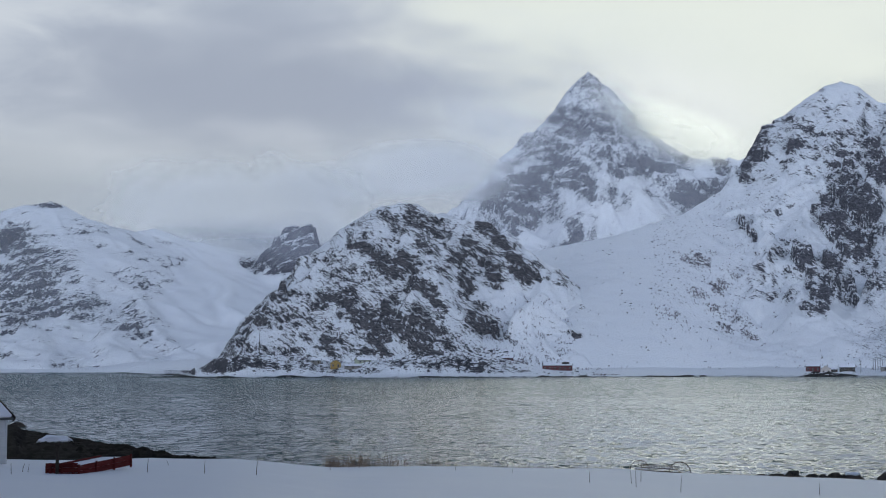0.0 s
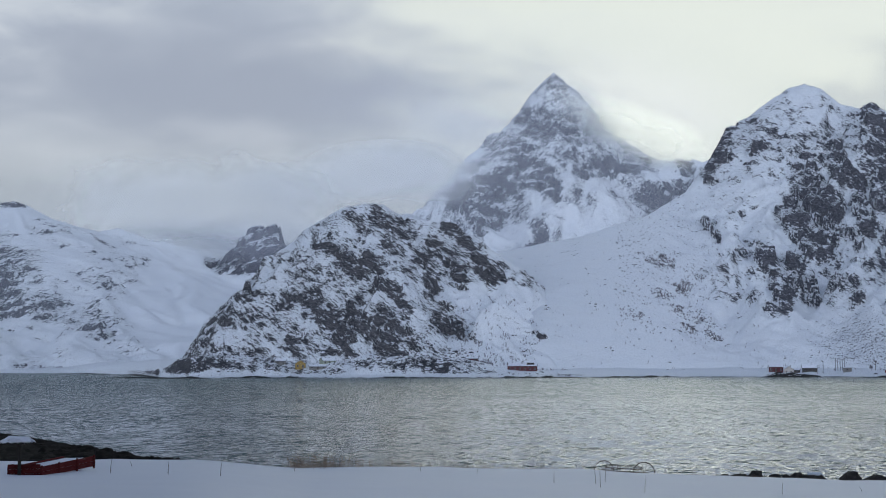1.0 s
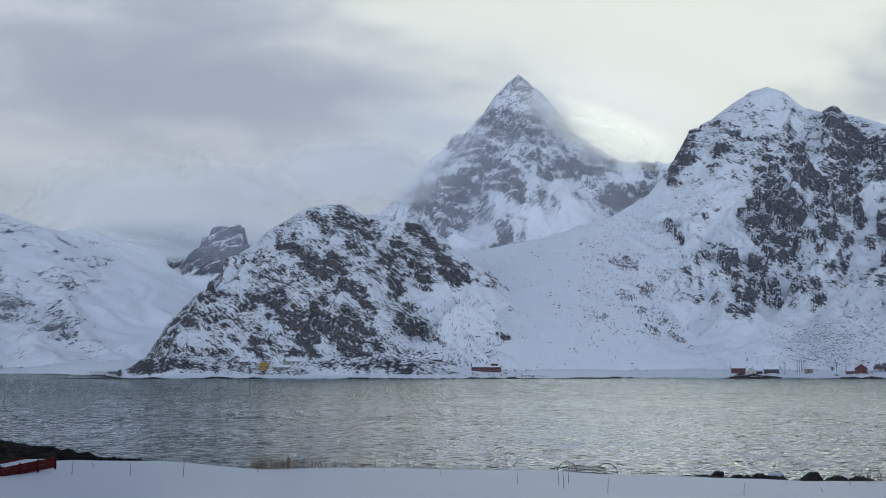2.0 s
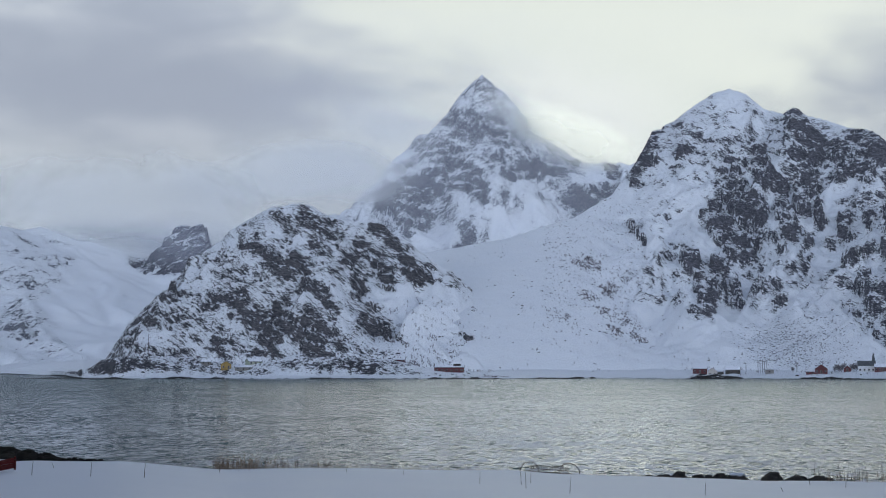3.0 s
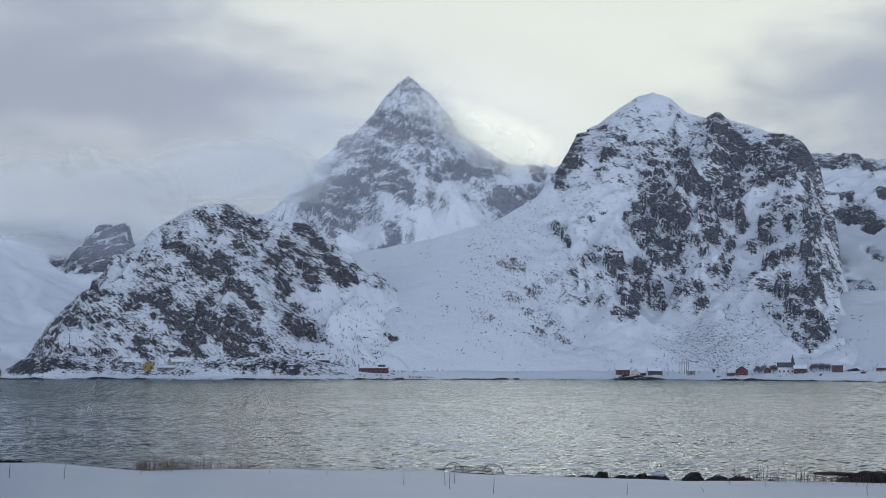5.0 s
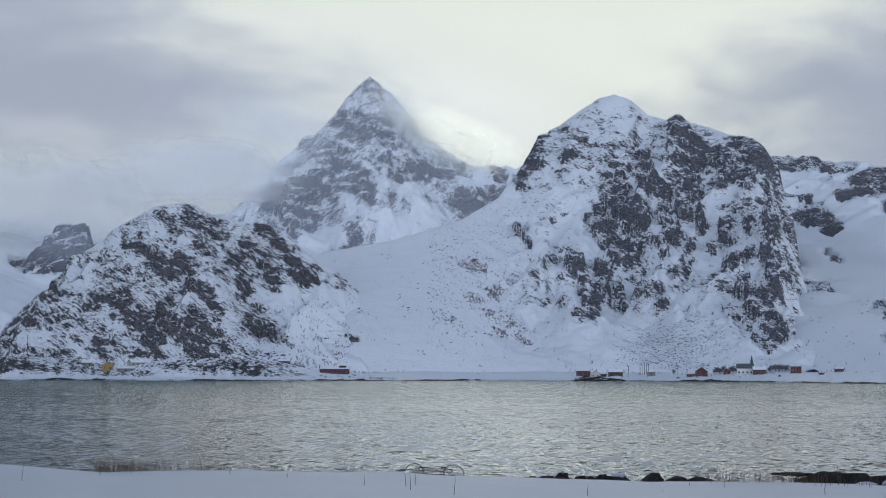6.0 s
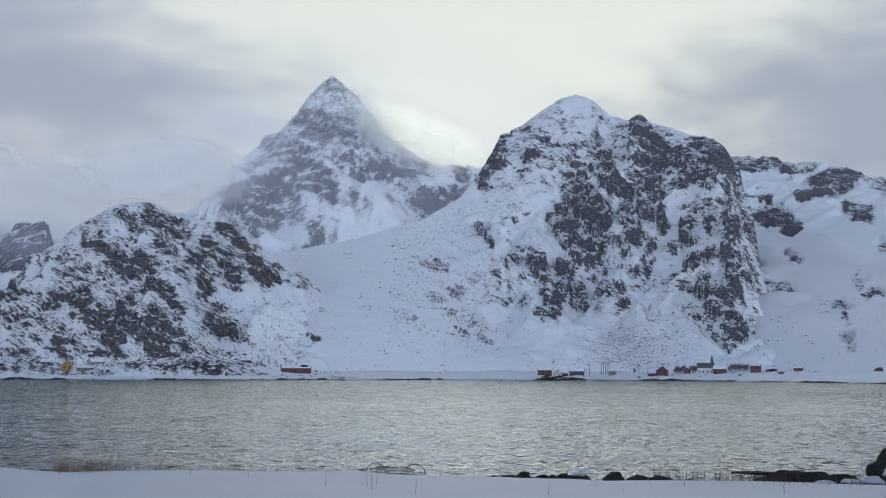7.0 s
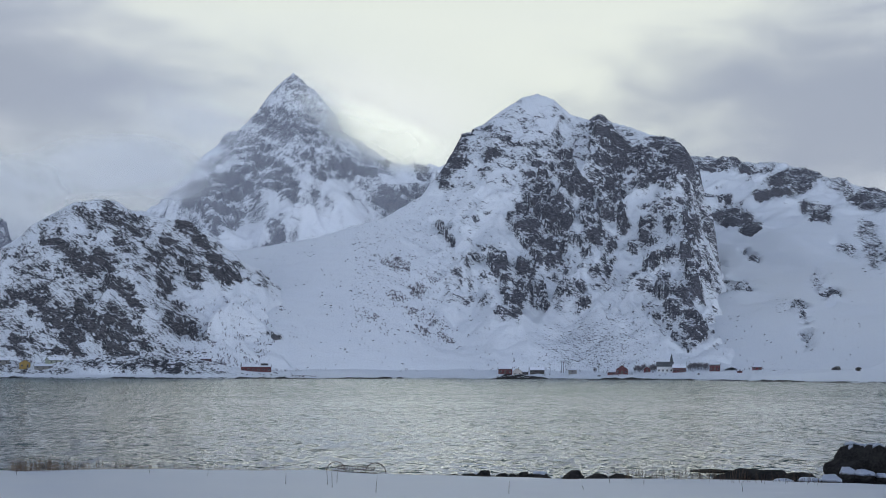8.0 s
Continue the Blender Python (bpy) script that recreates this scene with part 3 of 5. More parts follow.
def build_peak():
    x, y = grid(-900, 800, 2700, 4700, 5.5, 4150)
    ridge = crest([(-9.0, 4300, 60), (-5.26, 4150, 100), (-4.62, 4130, 114), (-3.55, 4080, 134), (-2.47, 4020, 160), (-1.81, 4010, 163.5), (-1.37, 4000, 174.5), (-0.71, 4000, 190.5), (-0.16, 4000, 200.0), (0.11, 4000, 204.3), (0.62, 4005, 197), (0.9, 4008, 193),
                   (1.12, 4010, 188), (1.26, 4015, 178), (1.42, 4020, 171), (1.98, 4030, 160), (2.98, 4050, 149), (4.1, 4050, 143), (5.44, 4050, 141.5), (6.46, 4050, 141), (9.0, 4100, 132)])
    ribs = [crest([(-1.9, 4010, 163), (-1.5, 3800, 130), (-1.0, 3600, 98), (-1.2, 3450, 78)]),
            crest([(0.13, 4000, 202), (0.3, 3880, 165), (0.2, 3780, 128)]),
            crest([(3.76, 4050, 144), (3.2, 3850, 120), (4.4, 3700, 96), (4.6, 3550, 78)]),
            crest([(5.8, 4050, 141), (5.6, 3850, 126), (5.0, 3700, 100)])]
    wx, wy = x + 45 * fbm(x / 200, y / 200, 3, 0.5, 14), y + 45 * fbm(x / 200, y / 200, 3, 0.5, 24)
    sq = 1 + 0.2 * fbm(wx / 150, wy / 420, 3, 0.5, 34)
    z, d = fall(x, y, ridge, run=820, power=1.45, squeeze=sq)
    for r in ribs:
        zr, dr = fall(x, y, r, slope=0.95, power=1.1, squeeze=sq)
        z, d = np.maximum(z, zr), np.minimum(d, dr)
    away = smooth(0, 90, d)
    z = z + 9 * fbm(x / 70, y / 70, 4, 0.55, 49)
    z = z + away * 26 * (ridged(wx / 190, wy / 190, 5, 0.5, 45) - 0.9)
    snowy = cliffs(x, y, z, PEAK_GULLIES)
    b = cliffs(x, y, z, PEAK_FACE) * (1 - 0.6 * snowy) - 0.4 * snowy
    b = np.clip(1.2 * b - 0.32 + 0.45 * fbm(x / 110, (y + z) / 110, 4, 0.55, 54), -1.0, 1.1)
    rough = smooth(0.0, 0.6, b)
    q = z + 0.3 * x + 20 * fbm(wx / 80, wy / 80, 4, 0.55, 64)
    z1 = terrace(terrace(z, q, 42.0), q, 17.0)
    z = z + (z1 - z) * rough * (0.3 + 0.7 * away) + 4 * rough * fbm(x / 24, y / 24, 3, 0.6, 84)
    HILLS.append((x[0], y[:, 0], z))
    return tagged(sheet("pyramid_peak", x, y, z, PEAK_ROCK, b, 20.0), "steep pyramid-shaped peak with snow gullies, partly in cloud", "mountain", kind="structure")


# ---- the rounded mountain across the bay and the snowfield beside it ----
def build_left():
    x, y = grid(-1900, -150, 1750, 4300, 5.0, 3300)
    ridge = crest([(-32, 2700, 60), (-26, 2900, 85), (-22.71, 2950, 101.5), (-21.9, 2950, 106), (-20.86, 2950, 109.5), (-20.34, 2950, 106), (-19.8, 2960, 100), (-18.52, 2980, 93), (-17.66, 3050, 90), (-15.93, 3200, 96), (-14.19, 3350, 100), (-12.5, 3450, 98), (-11.0, 3420, 99), (-10.3, 3440, 97), (-9.0, 3550, 98), (-7.8, 3550, 105), (-6.6, 3560, 107), (-5.4, 3580, 104), (-4.0, 3650, 90)])
    ribs = [crest([(-20.86, 2950, 109.5), (-20.2, 2750, 82), (-19.2, 2550, 50), (-18.6, 2400, 22)]),
            crest([(-17.0, 3020, 86), (-16.6, 2800, 66), (-17.4, 2600, 44), (-17.8, 2450, 24)])]
    wx, wy = x + 40 * fbm(x / 190, y / 190, 3, 0.5, 15), y + 40 * fbm(x / 190, y / 190, 3, 0.5, 25)
    sq = 1 + 0.12 * fbm(wx / 150, wy / 380, 3, 0.5, 35)
    z, d = fall(x, y, ridge, run=860, power=1.35, squeeze=sq)
    for r in ribs:
        zr, dr = fall(x, y, r, slope=0.6, power=1.15, squeeze=sq)
        z, d = np.maximum(z, zr), np.minimum(d, dr)
    turn, out = np.radians(np.degrees(np.arctan2(x, y)) + 11.05) * 3050, np.hypot(x, y) - 3050
    turn = turn + 12 * fbm(x / 40, y / 40, 3, 0.55, 66)
    knob = np.clip(1 - np.hypot(np.where(turn < 0, turn / 160, turn / 62), out / 140), 0, 1)
    z = np.maximum(z, np.where(knob > 0, 170 + 130 * smooth(-0.1, 0.9, knob), 0))
    away = smooth(0, 90, d)
    valley = smooth(-17.0, -13.5, np.degrees(np.arctan2(x, y)))
    z = z + away * (12 - 9 * valley) * (ridged(wx / 160, wy / 160, 4, 0.5, 46) - 0.9)
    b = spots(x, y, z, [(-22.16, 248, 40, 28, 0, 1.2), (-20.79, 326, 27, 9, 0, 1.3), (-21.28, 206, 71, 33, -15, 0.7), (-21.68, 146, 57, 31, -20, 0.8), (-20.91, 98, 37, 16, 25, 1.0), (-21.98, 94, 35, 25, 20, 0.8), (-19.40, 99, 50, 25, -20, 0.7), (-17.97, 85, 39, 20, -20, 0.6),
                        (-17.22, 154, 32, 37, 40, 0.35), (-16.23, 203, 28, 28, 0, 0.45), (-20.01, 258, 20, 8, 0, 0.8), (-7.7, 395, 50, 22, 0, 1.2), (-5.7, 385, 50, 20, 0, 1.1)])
    z = foot(x, y, z, 60, 0.6)
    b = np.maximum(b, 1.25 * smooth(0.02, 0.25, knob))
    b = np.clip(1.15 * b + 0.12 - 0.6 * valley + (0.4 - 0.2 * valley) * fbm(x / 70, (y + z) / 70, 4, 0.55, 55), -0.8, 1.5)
    rough = smooth(0.0, 0.6, b)
    q = z - 0.35 * x + 10 * fbm(wx / 60, wy / 60, 4, 0.55, 65)
    z1 = terrace(terrace(z, q, 24.0), q, 10.0)
    z = z + (z1 - z) * rough * (0.3 + 0.7 * away) + 2 * rough * fbm(x / 18, y / 18, 3, 0.6, 85)
    HILLS.append((x[0], y[:, 0], z))
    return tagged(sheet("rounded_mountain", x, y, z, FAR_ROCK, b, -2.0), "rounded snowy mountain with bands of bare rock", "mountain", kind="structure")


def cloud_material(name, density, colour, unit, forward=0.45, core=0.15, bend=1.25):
    """Vapour imitated on a thin surface: light passes straight through, or is scattered to both sides."""
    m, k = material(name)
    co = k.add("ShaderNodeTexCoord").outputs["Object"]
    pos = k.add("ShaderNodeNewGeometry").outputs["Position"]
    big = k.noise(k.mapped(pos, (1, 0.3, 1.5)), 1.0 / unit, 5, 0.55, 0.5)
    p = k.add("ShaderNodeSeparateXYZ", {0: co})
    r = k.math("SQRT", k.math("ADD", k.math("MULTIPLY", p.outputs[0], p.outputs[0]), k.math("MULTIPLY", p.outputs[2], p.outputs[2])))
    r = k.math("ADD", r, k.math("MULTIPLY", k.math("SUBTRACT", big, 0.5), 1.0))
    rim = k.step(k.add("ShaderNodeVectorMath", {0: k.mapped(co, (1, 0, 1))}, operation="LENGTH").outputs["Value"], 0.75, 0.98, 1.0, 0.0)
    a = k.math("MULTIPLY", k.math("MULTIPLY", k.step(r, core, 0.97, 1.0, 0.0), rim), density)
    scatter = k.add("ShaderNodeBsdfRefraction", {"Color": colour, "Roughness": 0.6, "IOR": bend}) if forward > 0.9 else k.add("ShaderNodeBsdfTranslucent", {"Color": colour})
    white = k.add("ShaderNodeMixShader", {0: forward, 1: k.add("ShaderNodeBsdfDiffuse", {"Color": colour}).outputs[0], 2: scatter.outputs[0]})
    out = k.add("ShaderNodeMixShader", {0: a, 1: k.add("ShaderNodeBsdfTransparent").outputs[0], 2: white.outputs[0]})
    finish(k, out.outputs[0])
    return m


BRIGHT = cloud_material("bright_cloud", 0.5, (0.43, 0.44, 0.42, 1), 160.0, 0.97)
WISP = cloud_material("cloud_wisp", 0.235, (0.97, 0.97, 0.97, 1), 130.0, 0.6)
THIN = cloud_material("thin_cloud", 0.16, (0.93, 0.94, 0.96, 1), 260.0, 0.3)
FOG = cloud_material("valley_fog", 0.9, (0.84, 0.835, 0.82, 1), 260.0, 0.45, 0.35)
# haze put in as pale tinted shells that lift the dark tones behind
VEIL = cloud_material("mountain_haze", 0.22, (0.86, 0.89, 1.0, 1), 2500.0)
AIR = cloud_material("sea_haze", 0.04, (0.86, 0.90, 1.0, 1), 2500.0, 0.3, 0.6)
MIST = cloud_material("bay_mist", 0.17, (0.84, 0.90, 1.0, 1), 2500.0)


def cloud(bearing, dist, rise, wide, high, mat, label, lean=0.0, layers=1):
    """Lens-shaped open shells standing in for thin cloud, in layers, bulging towards the sea: bearing, distance, rise
    per thousand, half width and half height in metres.
    """
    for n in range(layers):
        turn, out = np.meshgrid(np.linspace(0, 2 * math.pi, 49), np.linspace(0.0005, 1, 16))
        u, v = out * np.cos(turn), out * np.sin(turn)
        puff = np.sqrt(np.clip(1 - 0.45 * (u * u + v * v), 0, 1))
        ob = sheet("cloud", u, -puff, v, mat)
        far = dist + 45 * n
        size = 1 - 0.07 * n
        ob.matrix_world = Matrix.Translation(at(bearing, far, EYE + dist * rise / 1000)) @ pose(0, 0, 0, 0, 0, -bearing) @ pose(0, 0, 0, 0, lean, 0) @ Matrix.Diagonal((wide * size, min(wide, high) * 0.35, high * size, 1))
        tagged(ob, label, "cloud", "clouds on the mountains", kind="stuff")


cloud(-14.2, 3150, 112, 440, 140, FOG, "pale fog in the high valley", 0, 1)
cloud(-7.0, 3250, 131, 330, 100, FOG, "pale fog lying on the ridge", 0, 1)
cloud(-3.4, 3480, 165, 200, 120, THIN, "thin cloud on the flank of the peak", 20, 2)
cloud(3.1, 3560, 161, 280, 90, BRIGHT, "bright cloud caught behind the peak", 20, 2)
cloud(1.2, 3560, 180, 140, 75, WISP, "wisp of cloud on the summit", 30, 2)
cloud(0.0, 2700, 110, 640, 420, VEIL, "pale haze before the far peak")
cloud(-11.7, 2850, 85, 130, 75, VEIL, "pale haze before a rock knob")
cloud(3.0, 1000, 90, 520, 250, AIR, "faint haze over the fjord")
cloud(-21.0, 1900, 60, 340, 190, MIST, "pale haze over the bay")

build_crag(), build_massif(), build_bowl(), build_peak(), build_left()


# ---- the low land along the far shore ----
KNOLLS = ((-14.3, 32, 26, 24, 5.0), (-12.4, 45, 75, 30, 8.5), (-9.6, 26, 40, 12, 1.6), (-5.6, 45, 78, 26, 8.0), (-3.6, 26, 40, 14, 2.0), (0.2, 12, 30, 9, 1.0), (8.9, 8, 22, 8, 2.0))


def far_height(x, y):
    """Height and bareness of the low land beyond the water."""
    bb, d = np.arctan2(x, y), np.hypot(x, y)
    deg = np.degrees(bb)
    tt = d - np.interp(deg, *SHORE) - 14 * fbm(deg * 1.1, deg * 0 + 0.5, 2, 0.4, 16)
    low = fbm(x / 30, y / 30, 4, 0.5, 26)
    z = np.interp(tt, [-40, 0, 14, 50, 130, 400], [-3.0, 0.5, 1.5, 4.6, 8.0, 15.0]) + 0.6 * low * smooth(0, 40, tt)
    # a higher terrace under the crag
    z = z + np.interp(tt, [0, 20, 60, 100, 160], [0, 0.4, 4.5, 5.5, 5.5]) * smooth(-1.3, -3.2, deg) * smooth(-15.2, -13.6, deg)
    b = -0.9 + 0.25 * low
    for bear, far, wide, deep, tall in KNOLLS:
        e = np.sqrt(((bb - radians(bear)) * d / wide) ** 2 + ((tt - far) / deep) ** 2) + 0.18 * low
        k = 1 - smooth(0.1, 1.1, e)
        z = z + tall * k
        b = np.maximum(b, -0.9 + 1.8 * smooth(0.05, 0.5, k) + 0.7 * low)
    z = z + 0.45 * smooth(-0.4, 0.2, b) * fbm(x / 11, y / 7, 3, 0.55, 36)
    return z, np.maximum(b, 1.2 * (1 - smooth(0.4, 1.0, z)))


def far_z(bearing, dist):
    p = at(bearing, dist)
    return float(far_height(np.array([p.x]), np.array([p.y]))[0][0])


def build_far_shore():
    b = np.radians(np.arange(-27, 27, 0.05))
    t = np.concatenate([np.linspace(-40, 80, 75), np.geomspace(86, 3600, 50)])
    bb, tt = np.meshgrid(b, t)
    d = np.interp(np.degrees(bb), *SHORE) + tt
    x, y = d * np.sin(bb), d * np.cos(bb)
    z, bare = far_height(x, y)
    return tagged(sheet("far_ground", x, y, z, SHORE_ROCK, bare), "low snow-covered land along the far shore", "ground", kind="structure")


build_far_shore()


# ---- the sea ----
def build_sea():
    bm = bmesh.new()
    for r, a in ((4700, 0),):
        vs = [bm.verts.new((r * math.sin(2 * math.pi * i / 96), r * math.cos(2 * math.pi * i / 96), 0)) for i in range(96)]
        bm.faces.new(vs[::-1])
    me = bpy.data.meshes.new("water")
    bm.to_mesh(me)
    bm.free()
    me.materials.append(WATER)
    return tagged(new("water", me), "grey-green rippled fjord water", "water", kind="structure")


build_sea()


# ---- the snowy bank in the foreground ----
EDGE = ([-60, -40, -22.5, -19.4, -14, -9.7, -0.9, 3.5, 11, 23, 40, 60], [2.6, 2.6, 2.5, 2.4, 2.4, 1.75, 1.6, 1.26, 0.96, 1.0, 1.0, 1.0])


def bank_height(x, y):
    d = np.hypot(x, y)
    crown = np.interp(np.degrees(np.arctan2(x, np.maximum(y, 1e-3))), *EDGE)
    z = crown + (6.3 - crown) * np.clip(1 - y / 92, 0.0, 1.3) ** 2
    z = z + 0.16 * fbm(x / 17, y / 17, 3, 0.5, 17) + 0.05 * fbm(x / 4, y / 4, 3, 0.5, 27)
    return z - smooth(91, 112, d) * (crown + 1.6)


def build_bank():
    xs, ys = np.arange(-160, 160.1, 0.7), np.concatenate([np.arange(-60, 30, 3.0), np.arange(30, 135, 0.6)])
    x, y = np.meshgrid(xs, ys)
    return tagged(sheet("ground", x, y, bank_height(x, y), SNOW), "smooth snow-covered bank beside the sea", "ground", kind="structure")


build_bank()


def build_shading_hill():
    """An unseen steep slope added behind the bank, to block the low rear sky."""
    x, y = np.meshgrid(np.arange(-520, 521, 6.0), np.arange(-420, -29, 6.0))
    up = smooth(-34, -190, y) * (1 - 0.25 * smooth(-150, -420, y))
    z = 6.0 + 190 * up * (1 + 0.22 * fbm(x / 130, y / 130, 4, 0.5, 57)) + 3 * up * fbm(x / 18, y / 18, 4, 0.55, 58)
    b = 0.3 + 0.5 * fbm(x / 40, y / 40, 4, 0.55, 59)
    return tagged(sheet("shading_hill", x, y, z, MASSIF, b), "unseen snowy slope added to shade the bank", "ground", kind="structure")


build_shading_hill()


# ---- materials of the things ----
def plain(name, a, b, scale, rough, grain=0.2, metal=0.0, stretch=(1, 1, 1), wear=None):
    """A surface of two tones that vary at two sizes, with a fine relief; wear: a third colour in worn spots."""
    m, k = material(name)
    pos = k.mapped(k.add("ShaderNodeTexCoord").outputs["Object"], stretch)
    big, small = k.noise(pos, scale, 4, 0.6), k.noise(pos, scale * 7, 4, 0.6)
    col = k.mix(k.step(k.math("MULTIPLY_ADD", small, 0.5, k.math("MULTIPLY", big, 0.6)), 0.4, 0.7), a, b)
    if wear:
        col = k.mix(k.step(k.noise(pos, scale * 2.3, 5, 0.65), 0.58, 0.68), col, wear)
    out = k.add("ShaderNodeBsdfPrincipled", {"Base Color": col, "Roughness": rough, "Metallic": metal, "Specular IOR Level": 0.1, "Normal": bump(k, small, grain, 0.02)})
    finish(k, out.outputs[0])
    return m


RED_WOOD = plain("red_painted_wood", (0.075, 0.020, 0.021, 1), (0.118, 0.036, 0.036, 1), 0.6, 0.75, 0.4, stretch=(1, 1, 3))
OLD_RED = plain("weathered_red_wood", (0.085, 0.013, 0.013, 1), (0.15, 0.028, 0.025, 1), 1.2, 0.8, 0.6, stretch=(0.6, 0.6, 6), wear=(0.11, 0.075, 0.06, 1))
YELLOW_WOOD = plain("yellow_painted_wood", (0.26, 0.165, 0.042, 1), (0.33, 0.22, 0.07, 1), 0.6, 0.75, 0.3)
WHITE_WOOD = plain("white_painted_wood", (0.56, 0.57, 0.58, 1), (0.66, 0.67, 0.67, 1), 0.7, 0.65, 0.3, stretch=(0.5, 0.5, 4))
TRIM = plain("grey_window_trim", (0.20, 0.19, 0.19, 1), (0.30, 0.29, 0.28, 1), 0.7, 0.7, 0.3)
GREY_WOOD = plain("grey_weathered_wood", (0.14, 0.135, 0.13, 1), (0.24, 0.23, 0.215, 1), 0.8, 0.85, 0.5, stretch=(1, 1, 4))
PALE_WALL = plain("pale_painted_wall", (0.45, 0.40, 0.37, 1), (0.55, 0.50, 0.46, 1), 0.6, 0.75)
GREEN_WALL = plain("pale_green_wall", (0.30, 0.33, 0.25, 1), (0.38, 0.40, 0.31, 1), 0.6, 0.75)
DARK_ROOF = plain("dark_slate_roof", (0.055, 0.06, 0.066, 1), (0.10, 0.105, 0.11, 1), 0.9, 0.7, 0.4)
DARK_WOOD = plain("dark_wood", (0.028, 0.024, 0.021, 1), (0.06, 0.05, 0.042, 1), 1.0, 0.8, 0.5, stretch=(1, 1, 4))
IRON = plain("rusty_iron", (0.030, 0.022, 0.018, 1), (0.085, 0.045, 0.028, 1), 5.0, 0.75, 0.5, 0.5)
BOULDER = plain("dark_shore_rock", (0.026, 0.024, 0.022, 1), (0.082, 0.073, 0.064, 1), 0.9, 0.92, 0.8, wear=(0.085, 0.075, 0.062, 1))
LEDGE = plain("black_weedy_ledge", (0.002, 0.002, 0.002, 1), (0.010, 0.008, 0.008, 1), 1.6, 0.95, 1.0)
WRACK = plain("wet_weedy_rock", (0.006, 0.006, 0.006, 1), (0.020, 0.017, 0.014, 1), 1.4, 0.85, 1.0)
STRAW = plain("dry_reed", (0.17, 0.105, 0.070, 1), (0.27, 0.185, 0.125, 1), 2.0, 0.85)
STALK = plain("dark_dry_stalk", (0.05, 0.035, 0.028, 1), (0.11, 0.075, 0.055, 1), 2.0, 0.85)
TWIG = plain("bare_birch_twig", (0.112, 0.102, 0.115, 1), (0.18, 0.16, 0.172, 1), 0.5, 0.85)
PANE = plain("dark_window_glass", (0.02, 0.022, 0.026, 1), (0.035, 0.038, 0.045, 1), 0.5, 0.12, 0.0)
STONE = plain("hillside_stone", (0.034, 0.034, 0.042, 1), (0.085, 0.082, 0.092, 1), 0.3, 0.85, 0.6)


# ---- small builders ----
def part(name, bm, mat, parent, label="", m=None, shade=False):
    """One mesh object from a bmesh, under a thing or a part (or top-level with no parent)."""
    me = bpy.data.meshes.new(name)
    bm.to_mesh(me)
    bm.free()
    me.materials.append(mat)
    if shade:
        for f in me.polygons:
            f.use_smooth = True
    ob = new(name, me)
    if parent is not None:
        ob.parent = parent
    if m is not None:
        ob.matrix_basis = m
    return tagged(ob, label)


def thing(name, m, label, category, group=""):
    ob = new(name)
    ob.empty_display_size = 0.3
    ob.matrix_basis = m
    return tagged(ob, label, category, group)


def box(bm, x0, x1, y0, y1, z0, z1, m=None, bevel=0.0):
    r = bmesh.ops.create_cube(bm, size=1.0, matrix=Matrix.Translation(((x0 + x1) / 2, (y0 + y1) / 2, (z0 + z1) / 2)) @ Matrix.Diagonal((x1 - x0, y1 - y0, z1 - z0, 1)))
    vs = r["verts"]
    if bevel:
        es = list({e for v in vs for e in v.link_edges})
        vs = [v for v in bmesh.ops.bevel(bm, geom=es, offset=bevel, segments=1, affect="EDGES")["verts"]]
    if m is not None:
        bmesh.ops.transform(bm, matrix=m, verts=list(set(vs)))
    return vs


def rod(bm, points, radii, sides=6, close=False):
    """A tube along points with the given radii."""
    rings = []
    n = len(points)
    for i, p in enumerate(points):
        p = Vector(p)
        a = Vector(points[(i - 1) % n] if close or i else points[0])
        b = Vector(points[(i + 1) % n] if close or i < n - 1 else points[-1])
        d = (b - a).normalized()
        u = d.orthogonal().normalized() if abs(d.z) > 0.95 else d.cross(Vector((0, 0, 1))).normalized()
        v = d.cross(u)
        r = radii[i] if hasattr(radii, "__len__") else radii
        rings.append([bm.verts.new(p + (u * math.cos(2 * math.pi * k / sides) + v * math.sin(2 * math.pi * k / sides)) * r) for k in range(sides)])
    for i in range(n if close else n - 1):
        a, b = rings[i], rings[(i + 1) % n]
        for k in range(sides):
            bm.faces.new((a[k], a[(k + 1) % sides], b[(k + 1) % sides], b[k]))
    if not close:
        bm.faces.new(rings[0][::-1]), bm.faces.new(rings[-1])


def facing(bearing, dist, z, turn=0.0):
    """A pose at a place: x to the right and y away, as seen from the bank, then turned."""
    return Matrix.Translation(at(bearing, dist, z)) @ pose(0, 0, 0, 0, 0, -bearing + turn)


# ---- houses along the far shore ----
def gable_block(bm, w, d, h, rise, along):
    """Walls of a house with two gables; the ridge runs along x or y."""
    x, y = w / 2, d / 2
    v = [bm.verts.new(p) for p in ((-x, -y, -1.2), (x, -y, -1.2), (x, y, -1.2), (-x, y, -1.2), (-x, -y, h), (x, -y, h), (x, y, h), (-x, y, h))]
    if along == "x":
        a, b = bm.verts.new((-x, 0, h + rise)), bm.verts.new((x, 0, h + rise))
        faces = ((0, 1, 5, 4), (2, 3, 7, 6)), ((v[1], v[2], v[6], b, v[5]), (v[3], v[0], v[4], a, v[7]))
    else:
        a, b = bm.verts.new((0, -y, h + rise)), bm.verts.new((0, y, h + rise))
        faces = ((1, 2, 6, 5), (3, 0, 4, 7)), ((v[0], v[1], v[5], a, v[4]), (v[2], v[3], v[7], b, v[6]))
    for f in faces[0]:
        bm.faces.new([v[i] for i in f])
    for f in faces[1]:
        bm.faces.new(f)
    bm.faces.new((v[3], v[2], v[1], v[0]))


